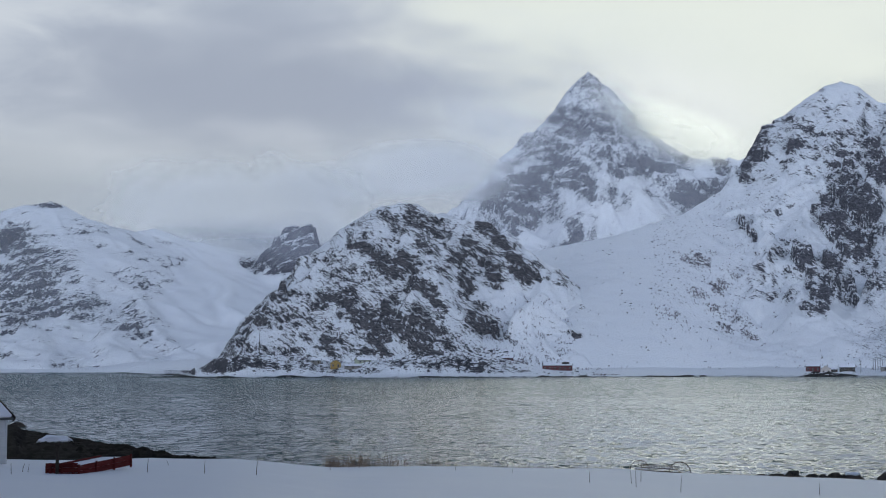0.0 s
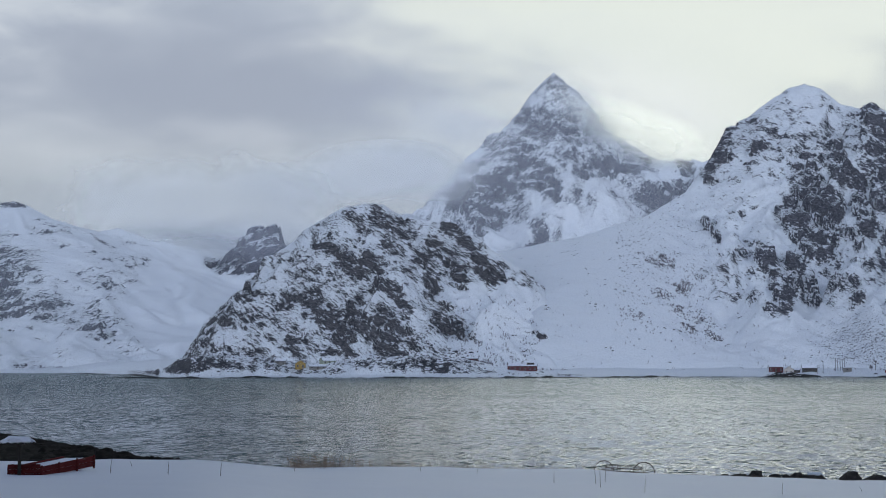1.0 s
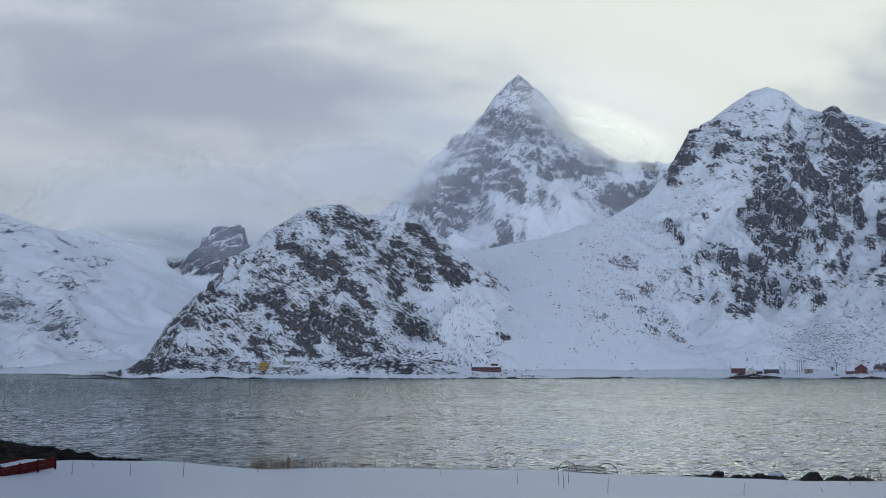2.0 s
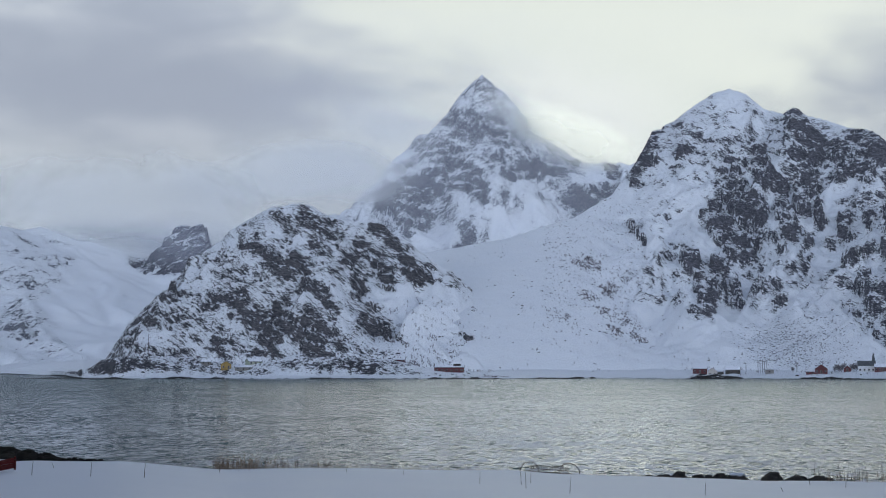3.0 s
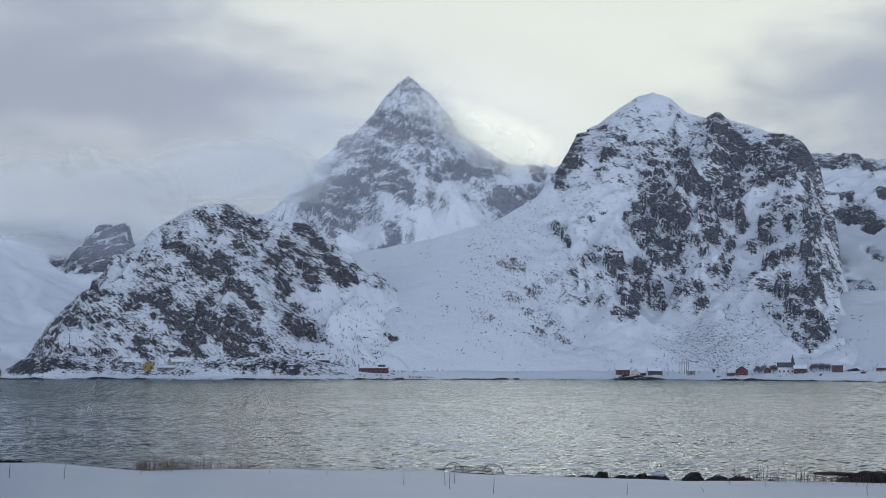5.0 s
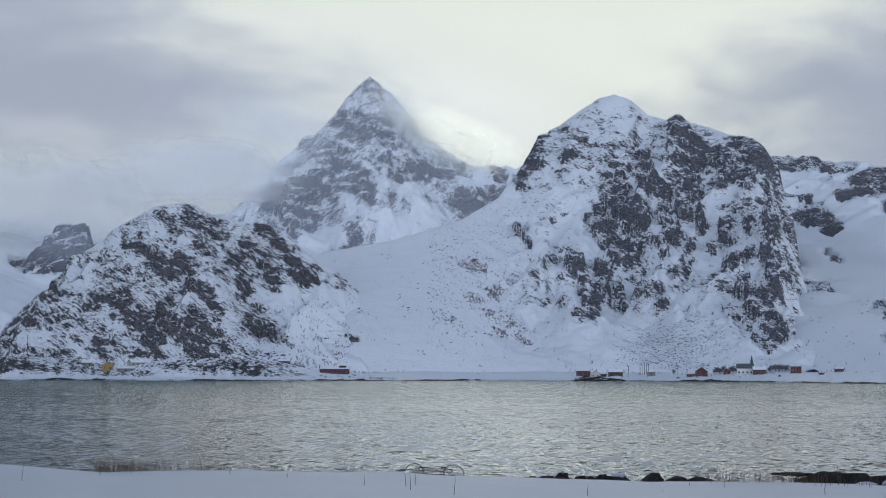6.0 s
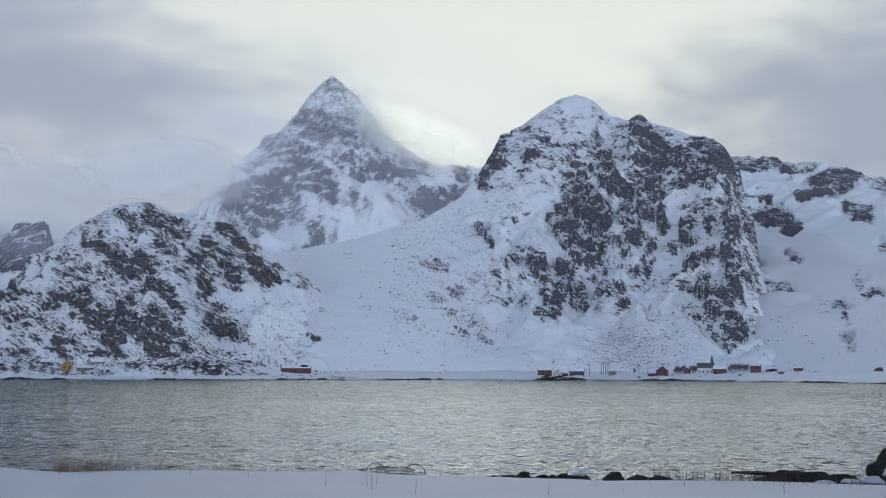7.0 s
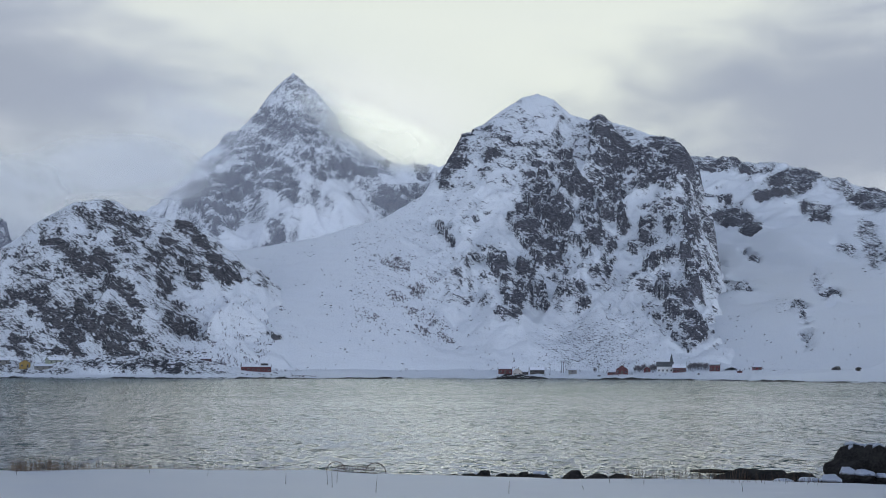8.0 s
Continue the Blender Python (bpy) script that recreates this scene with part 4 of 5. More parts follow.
def roof_slab(w, d, h, rise, along, side, over, thick, lift=0.0):
    """One slope of a roof as a thick slab."""
    bm = bmesh.new()
    run = (d if along == "x" else w) / 2
    length = (w if along == "x" else d) / 2 + over
    ang = math.atan2(rise, run)
    reach = math.hypot(run, rise) + over
    m = Matrix.Translation((0, 0, h + rise + lift)) @ (pose(0, 0, 0) if along == "x" else pose(0, 0, 0, 0, 0, 90)) @ pose(0, 0, 0, 0, 0, 180 if side < 0 else 0) @ Matrix.Rotation(-ang, 4, "X")
    box(bm, -length, length, 0.0, reach, 0.02, thick, m, 0.02)
    return bm


def opening(parent, name, x, z, w, h, face, m, label=""):
    """A window or door set in a wall: its frame with a dark pane, on the wall's outer side at y = face."""
    bm = bmesh.new()
    t = 0.12
    for a in ((x - w / 2 - t, x + w / 2 + t, z + h, z + h + t), (x - w / 2 - t, x + w / 2 + t, z - t, z), (x - w / 2 - t, x - w / 2, z, z + h), (x + w / 2, x + w / 2 + t, z, z + h)):
        box(bm, a[0], a[1], face - 0.07, face + 0.02, a[2], a[3])
    win = part(name, bm, TRIM, parent, label, m)
    bm = bmesh.new()
    box(bm, x - w / 2, x + w / 2, face - 0.03, face + 0.02, z, z + h)
    part("pane" if name == "window" else "door_leaf", bm, PANE if name == "window" else DARK_WOOD, win)


def house(bearing, dist, w, d, h, rise, wall, roof, along, label, windows=2, storeys=1, turn=0.0, snow=True, chimney=True, door=True, name="house", group="houses along the far shore", base=None):
    z = far_z(bearing, dist) if base is None else base
    ob = thing(name, facing(bearing, dist, z, turn), label, "church" if name == "church" else "house", group)
    bm = bmesh.new()
    gable_block(bm, w, d, h, rise, along)
    part("wall", bm, wall, ob)
    for side in (-1, 1):
        r = part("roof", roof_slab(w, d, h, rise, along, side, 0.45, 0.16), roof, ob)
        if snow:
            part("roof_snow", roof_slab(w - 0.3, d - 0.3, h, rise, along, side, 0.3, 0.22, 0.17), SNOW, r, "thin layer of snow")
    for row in range(storeys):
        for i in range(windows):
            if door and row == 0 and i == windows // 2:
                opening(ob, "door", (i - (windows - 1) / 2) * w / windows, 0.1, 0.95, 2.0, -d / 2, None)
            else:
                opening(ob, "window", (i - (windows - 1) / 2) * w / windows, 0.9 + 2.6 * row, 0.95, 1.15, -d / 2, None)
    if chimney:
        bm = bmesh.new()
        box(bm, 0.7, 1.3, -0.3, 0.3, h + rise - 0.7, h + rise + 0.9, None, 0.03)
        part("chimney", bm, GREY_WOOD, ob, "grey chimney")
    return ob


house(-9.9, 1078, 7.6, 7.0, 3.2, 2.3, YELLOW_WOOD, DARK_ROOF, "y", "small yellow wooden house with a dark gabled roof", 2, snow=False)
house(-9.22, 1072, 12.6, 7.0, 1.9, 1.1, GREY_WOOD, DARK_ROOF, "x", "low grey boathouse with a snow-covered roof", 3, chimney=False)
house(-8.83, 1092, 11.0, 6.5, 2.6, 2.1, GREEN_WALL, DARK_ROOF, "x", "grey-green house with a pitched roof", 3, turn=25)
house(-10.67, 1094, 7.8, 6.0, 2.2, 1.4, GREY_WOOD, DARK_ROOF, "x", "small grey hut with snow on its roof", 2, chimney=False)
house(-3.17, 1098, 9.2, 6.0, 2.2, 1.3, RED_WOOD, DARK_ROOF, "x", "small red cabin with snow on its roof", 2)
long_barn = house(-1.2, 1064, 21.6, 9.0, 3.4, 1.6, RED_WOOD, DARK_ROOF, "x", "long red boathouse with a snow-covered roof", 6, chimney=False)
bm = bmesh.new()
box(bm, 3.2, 8.6, -2.6, 1.0, 3.8, 5.9, None, 0.05)
part("dormer", bm, DARK_WOOD, long_barn, "dark boxed dormer")
bm = bmesh.new()
rod(bm, [(-10.6, -3.6, 2.0), (-10.6, -3.6, 6.2)], 0.28, 8)
part("flue", bm, DARK_WOOD, long_barn, "dark flue pipe")
house(8.55, 1090, 10.4, 7.0, 3.4, 1.6, RED_WOOD, DARK_ROOF, "x", "red barn with a snow-covered roof", 3, chimney=False)
house(9.02, 1080, 6.6, 7.0, 3.4, 2.2, PALE_WALL, DARK_ROOF, "y", "pale house with a gable towards the water", 2, storeys=1)
house(9.33, 1082, 4.4, 4.0, 2.0, 1.0, DARK_WOOD, DARK_ROOF, "x", "small dark shed beside the houses", 1, door=False, chimney=False)
house(9.8, 1080, 10.6, 7.0, 2.4, 2.2, DARK_WOOD, DARK_ROOF, "x", "dark house with a snow-covered roof", 4)
house(11.18, 1078, 6.0, 5.0, 2.7, 0.4, GREY_WOOD, DARK_ROOF, "x", "grey windowless utility building", 1, door=False, chimney=False)
house(13.1, 1062, 8.6, 9.0, 3.2, 3.0, RED_WOOD, DARK_ROOF, "y", "red gabled house with white window frames", 3, storeys=1)
house(12.7, 1064, 6.0, 5.0, 1.7, 0.7, OLD_RED, DARK_ROOF, "x", "low red lean-to beside the gabled house", 2, chimney=False)
house(14.06, 1060, 4.8, 5.5, 2.2, 1.9, RED_WOOD, DARK_ROOF, "y", "small red gabled shed among bare trees", 1, chimney=False)
house(15.3, 1056, 9.4, 8.0, 3.0, 2.2, RED_WOOD, DARK_ROOF, "x", "red farm building beside the white church", 4, storeys=1)
house(16.66, 1040, 7.4, 7.0, 4.4, 0.9, RED_WOOD, DARK_ROOF, "x", "square red two-storey house", 3, storeys=2, chimney=False)
house(18.25, 1040, 6.4, 5.0, 2.0, 1.0, OLD_RED, DARK_ROOF, "x", "dark red shed half buried in snow", 2, chimney=False)
house(17.6, 1020, 3.4, 3.0, 1.2, 0.5, OLD_RED, DARK_ROOF, "x", "low red hut half buried in snow", 1, door=False, chimney=False)
house(20.36, 1046, 5.4, 5.0, 2.2, 1.4, GREEN_WALL, DARK_ROOF, "y", "grey-green cabin behind a snowdrift", 1, chimney=False, door=False)
house(22.95, 1000, 8.4, 6.0, 2.4, 1.4, YELLOW_WOOD, DARK_ROOF, "x", "yellow house behind a snowdrift", 3)

church = house(14.76, 1062, 11.6, 8.0, 4.4, 3.2, WHITE_WOOD, DARK_ROOF, "x", "white wooden church with a dark roof and spire", 4, snow=False, chimney=False, door=False, name="church", group="")
bm = bmesh.new()
box(bm, 3.6, 5.6, -1.0, 1.0, 5.0, 9.3, None, 0.05)
tower = part("tower", bm, DARK_ROOF, church, "small dark ridge tower")
bm = bmesh.new()
bmesh.ops.create_cone(bm, cap_ends=True, segments=4, radius1=1.5, radius2=0.05, depth=4.4, matrix=Matrix.Translation((4.6, 0, 11.4)) @ pose(0, 0, 0, 0, 0, 45))
part("spire", bm, DARK_ROOF, tower)


def mast(bearing, dist, tall, arms=1, label="thin wooden power pole", group="power poles", z=None):
    ob = thing("power_pole", facing(bearing, dist, far_z(bearing, dist) if z is None else z), label, "pole", group)
    bm = bmesh.new()
    rod(bm, [(0, 0, -1), (0, 0, tall)], [0.2, 0.14], 6)
    part("pole", bm, DARK_WOOD, ob)
    for i in range(arms):
        bm = bmesh.new()
        box(bm, -1.1, 1.1, -0.08, 0.08, tall - 0.5 - 1.2 * i, tall - 0.32 - 1.2 * i)
        part("crossarm", bm, DARK_WOOD, ob)
    return ob


mast(-12.87, 1092, 17.0, 1, "tall dark wooden power pole", z=far_z(-12.87, 1092) - 1)
for b in (-13.45, -13.3, -13.85, -14.15):
    mast(b, 1098, 6.0)
for b, tall in ((10.75, 9.0), (10.83, 8.2), (10.92, 9.4), (11.0, 8.4), (11.08, 9.0)):
    mast(b, 1096, tall, 2, "substation mast with crossarms", "substation masts")
for b in (10.3, 12.2):
    mast(b, 1100, 6.5)


# ---- trees and scrub ----
def bare_tree(seed, tall):
    """A leafless birch: trunk, limbs and a crown of many twigs."""
    r = random.Random(seed)
    ob = new("bare_tree")
    bm = bmesh.new()
    rod(bm, [(0, 0, -0.4), (0.08, 0, tall * 0.3), (0.0, 0.1, tall * 0.62), (0.1, 0, tall * 0.92)], [0.20, 0.15, 0.09, 0.03], 6)
    tips = []
    for i in range(11):
        a, z = r.uniform(0, 6.28), tall * r.uniform(0.12, 0.75)
        out = tall * r.uniform(0.16, 0.32)
        p = Vector((math.cos(a) * out, math.sin(a) * out, z + out * r.uniform(0.8, 1.4)))
        mid = Vector((math.cos(a) * out * 0.45, math.sin(a) * out * 0.45, z + out * 0.4))
        rod(bm, [(0, 0, z), mid, p], [0.08, 0.05, 0.025], 4)
        tips += [(mid, out), (p, out), ((mid + p) / 2, out)]
    part("trunk", bm, TWIG, ob)
    bm = bmesh.new()
    tips = tips * 6
    for i in range(420):
        q = Vector((r.gauss(0, 1), r.gauss(0, 1), r.gauss(0, 1))).normalized() * r.uniform(0.25, 1.0)
        tips.append((Vector((q.x * tall * 0.30, q.y * tall * 0.30, tall * (0.55 + 0.38 * q.z))), 1.0))
    for p, out in tips:
        a, l = r.uniform(0, 6.28), r.uniform(0.4, 1.0)
        e = p + Vector((math.cos(a) * l * 0.7, math.sin(a) * l * 0.7, l * r.uniform(0.1, 0.9)))
        side = Vector((-math.sin(a), math.cos(a), 0)) * 0.045
        f = [bm.verts.new(q) for q in (p - side, p + side, e + side * 0.4, e - side * 0.4)]
        bm.faces.new(f)
        up = Vector((0, 0, 0.05))
        f = [bm.verts.new(q) for q in (p - up, p + up, e + up * 0.4, e - up * 0.4)]
        bm.faces.new(f)
    part("crown", bm, TWIG, ob)
    return tagged(ob, "leafless birch tree with a bushy crown", "tree", "bare trees by the houses")


first_trees = [bare_tree(i, 6.2) for i in range(3)]
rt = random.Random(4)
places = [(13.60, 1066), (13.73, 1070), (13.84, 1062), (13.96, 1072), (14.26, 1062), (14.38, 1066), (14.46, 1070), (15.66, 1062), (15.9, 1062), (16.0, 1071), (16.3, 1071), (16.36, 1064), (13.68, 1068), (13.78, 1064), (13.9, 1070), (14.2, 1066), (14.3, 1070), (15.72, 1066), (15.8, 1070), (16.05, 1066), (16.15, 1070), (16.25, 1066), (12.05, 1090), (-6.72, 1096), (-6.5, 1099), (-6.3, 1096), (-11.1, 1092), (-10.98, 1096)]
for i, (b, d) in enumerate(places):
    size = rt.uniform(0.65, 0.95) * (0.6 if b < 0 else 1.0)
    m = Matrix.Translation(at(b, d, far_z(b, d))) @ pose(0, 0, 0, 0, 0, rt.uniform(0, 360))
    src = first_trees[i % 3]
    ob = src if i < 3 else copy_thing(src, m)
    ob.matrix_basis = m @ Matrix.Diagonal((size * 1.15, size * 1.15, size, 1))


def scatter(n, seed, bearings, dists, want):
    """Random places on the hillsides: bearing and distance ranges, kept as often as want(bearing, height, rise per thousand) says."""
    r = np.random.RandomState(seed)
    b = r.uniform(bearings[0], bearings[1], n)
    d = r.uniform(dists[0], dists[1], n)
    x, y = d * np.sin(np.radians(b)), d * np.cos(np.radians(b))
    z = np.full(n, -99.0)
    for gx, gy, gz in HILLS:
        i = np.clip(np.searchsorted(gx, x) - 1, 0, len(gx) - 2)
        j = np.clip(np.searchsorted(gy, y) - 1, 0, len(gy) - 2)
        u, v = (x - gx[i]) / (gx[i + 1] - gx[i]), (y - gy[j]) / (gy[j + 1] - gy[j])
        inside = (u >= 0) & (u <= 1) & (v >= 0) & (v <= 1)
        h = gz[j, i] * (1 - u) * (1 - v) + gz[j, i + 1] * u * (1 - v) + gz[j + 1, i] * (1 - u) * v + gz[j + 1, i + 1] * u * v
        z = np.where(inside, np.maximum(z, h), z)
    z = np.maximum(z, far_height(x, y)[0])
    keep = (r.rand(n) < want(b, z, 1000 * (z - EYE) / d)) & (z > 1.5)
    return x[keep], y[keep], z[keep]


def soup(name, verts, faces, mat, label, category):
    me = bpy.data.meshes.new(name)
    me.from_pydata(verts, [], faces)
    me.materials.append(mat)
    return tagged(new(name, me), label, category, kind="stuff")


THICKETS = [(4.5, 71, 0.28, 3, 0.5), (4.05, 70, 0.35, 3, 0.35), (5.0, 51, 0.2, 4, 0.5), (5.2, 55, 0.16, 4, 0.6), (5.3, 25, 0.2, 3, 0.6), (6.2, 20, 0.24, 2.4, 0.6), (4.3, 48, 0.25, 4, 0.3), (4.95, 36, 0.22, 4, 0.4), (5.8, 31, 0.3, 4, 0.3), (3.2, 34, 0.35, 5, 0.15), (5.6, 62, 0.3, 5, 0.15)]


def clumps(b, v):
    """Thickets of scrub on the shoulder: bearing, rise per thousand, half width in degrees, half height, density."""
    want = 0.01 + 0 * b
    for bearing, rise, wide, tall, dense in THICKETS:
        e = np.hypot((b - bearing) / (1.4 * wide), (v - rise + 9 * (b - bearing)) / tall) + 0.5 * fbm(b * 5, v / 3, 3, 0.6, 68)
        want = np.maximum(want, dense * (1 - smooth(0.4, 1.3, e)))
    return want


def build_scrub():
    """Leafless scrub on the lower slopes: fans of thin twigs."""
    r = random.Random(8)
    verts, faces = [], []
    groups = [scatter(10000, 1, (-5.2, 1.6), (1080, 1290), lambda b, z, v: np.exp(-((b + 2.6) / 2.0) ** 2) * (1 - smooth(35, 75, z)) * smooth(-0.2, 0.5, fbm(b * 3, v / 6, 3, 0.6, 67)) * 0.7),
              scatter(4200, 2, (-14, -5), (1080, 1220), lambda b, z, v: (1 - smooth(14, 40, z)) * smooth(7, 11, z) * 0.10),
              scatter(5000, 3, (1.0, 9.5), (1120, 1500), lambda b, z, v: (fbm(b * 1.4, z / 22, 3, 0.5, 38) > 0.12) * (1 - smooth(70, 130, z)) * 0.12),
              scatter(60000, 9, (2.6, 6.8), (1180, 1600), lambda b, z, v: clumps(b, v)),
              scatter(2500, 5, (10, 23), (1040, 1300), lambda b, z, v: (1 - smooth(15, 50, z)) * 0.12),
              scatter(3000, 6, (-23, -15), (2080, 2400), lambda b, z, v: (1 - smooth(20, 60, z)) * 0.1)]
    for n, (xs, ys, zs) in enumerate(groups):
        grow = 1.15 if n == 5 else 0.62 if n == 3 else 1.0
        for x, y, z in zip(xs, ys, zs):
            tall = grow * r.uniform(0.9, 2.6)
            for i in range(12):
                a, o = r.uniform(0, 6.28), r.uniform(0.1, 0.75) * tall * (1.1 if n == 3 else 0.6)
                w = 0.06 if n == 3 else grow * 0.036
                k = len(verts)
                px, py = x + r.uniform(-0.3, 0.3), y + r.uniform(-0.3, 0.3)
                ex, ey, ez = px + math.cos(a) * o, py + math.sin(a) * o, z + tall * r.uniform(0.5, 1.0)
                verts += [(px - w, py, z - 0.2), (px + w, py, z - 0.2), (ex + w * 0.5, ey, ez), (ex - w * 0.5, ey, ez)]
                faces.append((k, k + 1, k + 2, k + 3))
    return soup("birch_scrub", verts, faces, TWIG, "leafless birch scrub on the snowy slopes", "scrub")


def build_stones():
    """Loose stones and boulders that stand out of the snow."""
    r = random.Random(9)
    verts, faces = [], []
    groups = [scatter(16000, 11, (-2.5, 9.5), (1120, 1640), lambda b, z, v: 0.02 + 0.5 * smooth(0.15, 0.7, fbm(b * 1.6, v / 9, 4, 0.6, 39))),
              scatter(30000, 12, (9.2, 14.6), (1110, 1330), lambda b, z, v: np.exp(-((b - 12.0) / 1.5) ** 2) * smooth(5, 14, z) * (1 - smooth(32, 60, z)) * 0.6),
              scatter(3600, 13, (14, 23.5), (1000, 1800), lambda b, z, v: 0.05 + 0.22 * (fbm(b * 0.9, z / 30, 3, 0.5, 40) > 0.2)),
              scatter(2200, 14, (-23.5, -14), (2100, 2900), lambda b, z, v: 0.10 + z * 0),
              scatter(5200, 15, (-16, 1), (1030, 1125), lambda b, z, v: 0.08 + 0.6 * smooth(3, 7, z) * (np.abs(b + 5.6) < 2.4) + 0.6 * smooth(3, 7, z) * (np.abs(b + 13) < 2.6))]
    corners = [(-1, -1, -0.6), (1, -1, -0.6), (1, 1, -0.6), (-1, 1, -0.6), (-0.6, -0.7, 0.5), (0.7, -0.5, 0.6), (0.5, 0.7, 0.5), (-0.7, 0.6, 0.45)]
    quads = [(0, 1, 5, 4), (1, 2, 6, 5), (2, 3, 7, 6), (3, 0, 4, 7), (4, 5, 6, 7)]
    for n, (xs, ys, zs) in enumerate(groups):
        for x, y, z in zip(xs, ys, zs):
            s = (0.18 + 0.85 * r.random() ** 4) * (1.7 if n == 3 else 1.35 if n == 4 else 0.72 if n == 1 else 1.0)
            c, q = math.cos(r.uniform(0, 6.28)), r.uniform(0.6, 1.5)
            k = len(verts)
            verts += [(x + s * q * (p[0] + r.uniform(-0.3, 0.3)), y + s * (p[1] + c * 0.3), z + s * 0.7 * (p[2] + r.uniform(-0.2, 0.25))) for p in corners]
            faces += [tuple(k + i for i in f) for f in quads]
    return soup("hillside_stones", verts, faces, STONE, "dark stones scattered over the snowy slopes", "stones")


build_scrub()
build_stones()


# ---- rocks ----
def rock(name, bearing, dist, z, sx, sy, sz, seed, label, mat=None, cap=0.0, turn=0.0, group="boulders on the shore", boxy=1.0):
    """A worn boulder; cap: how much of its top carries snow."""
    bm = bmesh.new()
    bmesh.ops.create_icosphere(bm, subdivisions=5 if sx > 2 and sx < 4 else 4, radius=1.0)
    off = Vector((seed * 3.7, seed * 1.9, seed * 5.3))
    planes = [Vector(p).normalized() for p in ((1, 0.2, 0.5), (-0.8, 0.5, 0.7), (0.1, -1, 0.25), (0.4, 0.9, 0.3), (-0.5, -0.6, 0.9), (0.2, 0.1, 1.0))]
    r = random.Random(seed)
    cuts = [(p, r.uniform(0.48, 0.82)) for p in planes]
    for v in bm.verts:
        p = Vector([math.copysign(abs(q) ** boxy, q) for q in v.co])
        for n, c in cuts:
            e = p.dot(n) - c
            if e > 0:
                p -= n * e * 0.93
        p *= 1 + 0.17 * noise.fractal(p * 1.3 + off, 1.0, 2.0, 3) + 0.07 * noise.fractal(p * 4.2 + off, 0.8, 2.0, 4)
        v.co = Vector((p.x * sx, p.y * sy, p.z * sz))
    m = facing(bearing, dist, z, turn)
    top = None
    if cap > 0:
        bm.normal_update()
        top = bm.copy()
        high = max(v.co.z for v in top.verts)
        drop = [f for f in top.faces if f.normal.z < (0.45 if cap < 0.9 else 0.05) or f.calc_center_median().z < high * (1 - cap) + 0.12 * sz * noise.noise(f.calc_center_median() * 2 + off)]
        bmesh.ops.delete(top, geom=drop, context="FACES")
        if top.faces:
            ext = bmesh.ops.extrude_face_region(top, geom=list(top.faces))
            for v in [g for g in ext["geom"] if isinstance(g, bmesh.types.BMVert)]:
                edge = any(len(e.link_faces) < 2 for e in v.link_edges)
                v.co += Vector((0, 0, 0.03 if edge else 0.09 if cap < 0.9 else 0.14))
    ob = part(name, bm, mat or BOULDER, None, "", m, True)
    if top is not None and top.faces:
        part("snow_cap", top, SNOW, ob, "white snow lying on top", None, True)
    return tagged(ob, label, "rock", group)


for b, d, z, sx, sy, sz, seed in ((7.1, 101, 0.55, 0.75, 0.5, 0.28, 1), (7.75, 101, 0.55, 0.72, 0.7, 0.5, 2), (8.42, 100, 0.45, 0.62, 0.6, 0.62, 3), (8.85, 100.5, 0.5, 0.55, 0.55, 0.42, 4), (9.3, 101, 0.5, 0.62, 0.6, 0.42, 5),
                                  (11.25, 102, 0.45, 1.3, 0.9, 0.68, 7), (12.15, 102, 0.4, 0.95, 0.8, 0.5, 8), (12.9, 103, 0.35, 0.85, 0.7, 0.42, 9), (13.25, 103, 0.3, 0.45, 0.5, 0.3, 10),
                                  (6.55, 101, 0.6, 0.3, 0.3, 0.14, 11)):
    rock("boulder", b, d, z, sx, sy, sz, seed, "dark worn boulder at the water's edge", turn=seed * 40)
rock("boulder", 9.85, 100.5, 0.5, 0.85, 0.7, 0.5, 6, "dark boulder with a thin cap of snow", None, 0.35)
for b, d, z, sx, sy, sz, seed in ((14.4, 100, 0.4, 0.5, 0.5, 0.2, 12), (15.1, 100, 0.35, 0.6, 0.5, 0.22, 13), (15.75, 100, 0.35, 0.4, 0.4, 0.2, 14), (16.2, 100.5, 0.3, 0.75, 0.5, 0.2, 15)):
    rock("stone", b, d, z, sx, sy, sz, seed, "low stone in snow at the water's edge", None, 0.3, seed * 30)
rock("rock_ledge", 17.9, 106, 0.3, 2.5, 1.6, 0.8, 20, "long low ledge of dark rock")
rock("rock_ledge", 18.75, 105, 0.35, 1.8, 1.4, 0.8, 21, "long low ledge of dark rock", None, 0.0, 30)
rock("rock_ledge", 19.75, 104, 0.4, 1.6, 1.2, 0.8, 22, "long low ledge of dark rock", None, 0.0, 60)
rock("rock_ledge", 16.7, 116, -0.02, 2.2, 1.8, 0.22, 23, "flat wet ledge just above the water", WRACK)
rock("large_boulder", 22.5, 101, 0.6, 3.2, 2.6, 3.5, 34, "large dark boulder with snow on its top", None, 0.07, 0, "boulders on the shore", 0.9)
for b, d, z, sx, sy, sz, seed in ((20.95, 96.5, 0.85, 1.0, 0.8, 0.42, 41), (21.5, 98.4, 1.15, 0.85, 0.6, 0.5, 42), (22.05, 98, 1.15, 0.9, 0.6, 0.36, 43), (20.1, 97, 0.75, 0.9, 0.6, 0.30, 44), (22.75, 98, 1.05, 0.55, 0.45, 0.28, 45), (19.2, 97, 0.65, 0.7, 0.5, 0.22, 46)):
    rock("stone", b, d, z, sx, sy, sz, seed, "low stone almost covered with smooth snow", None, 0.9, seed * 20)
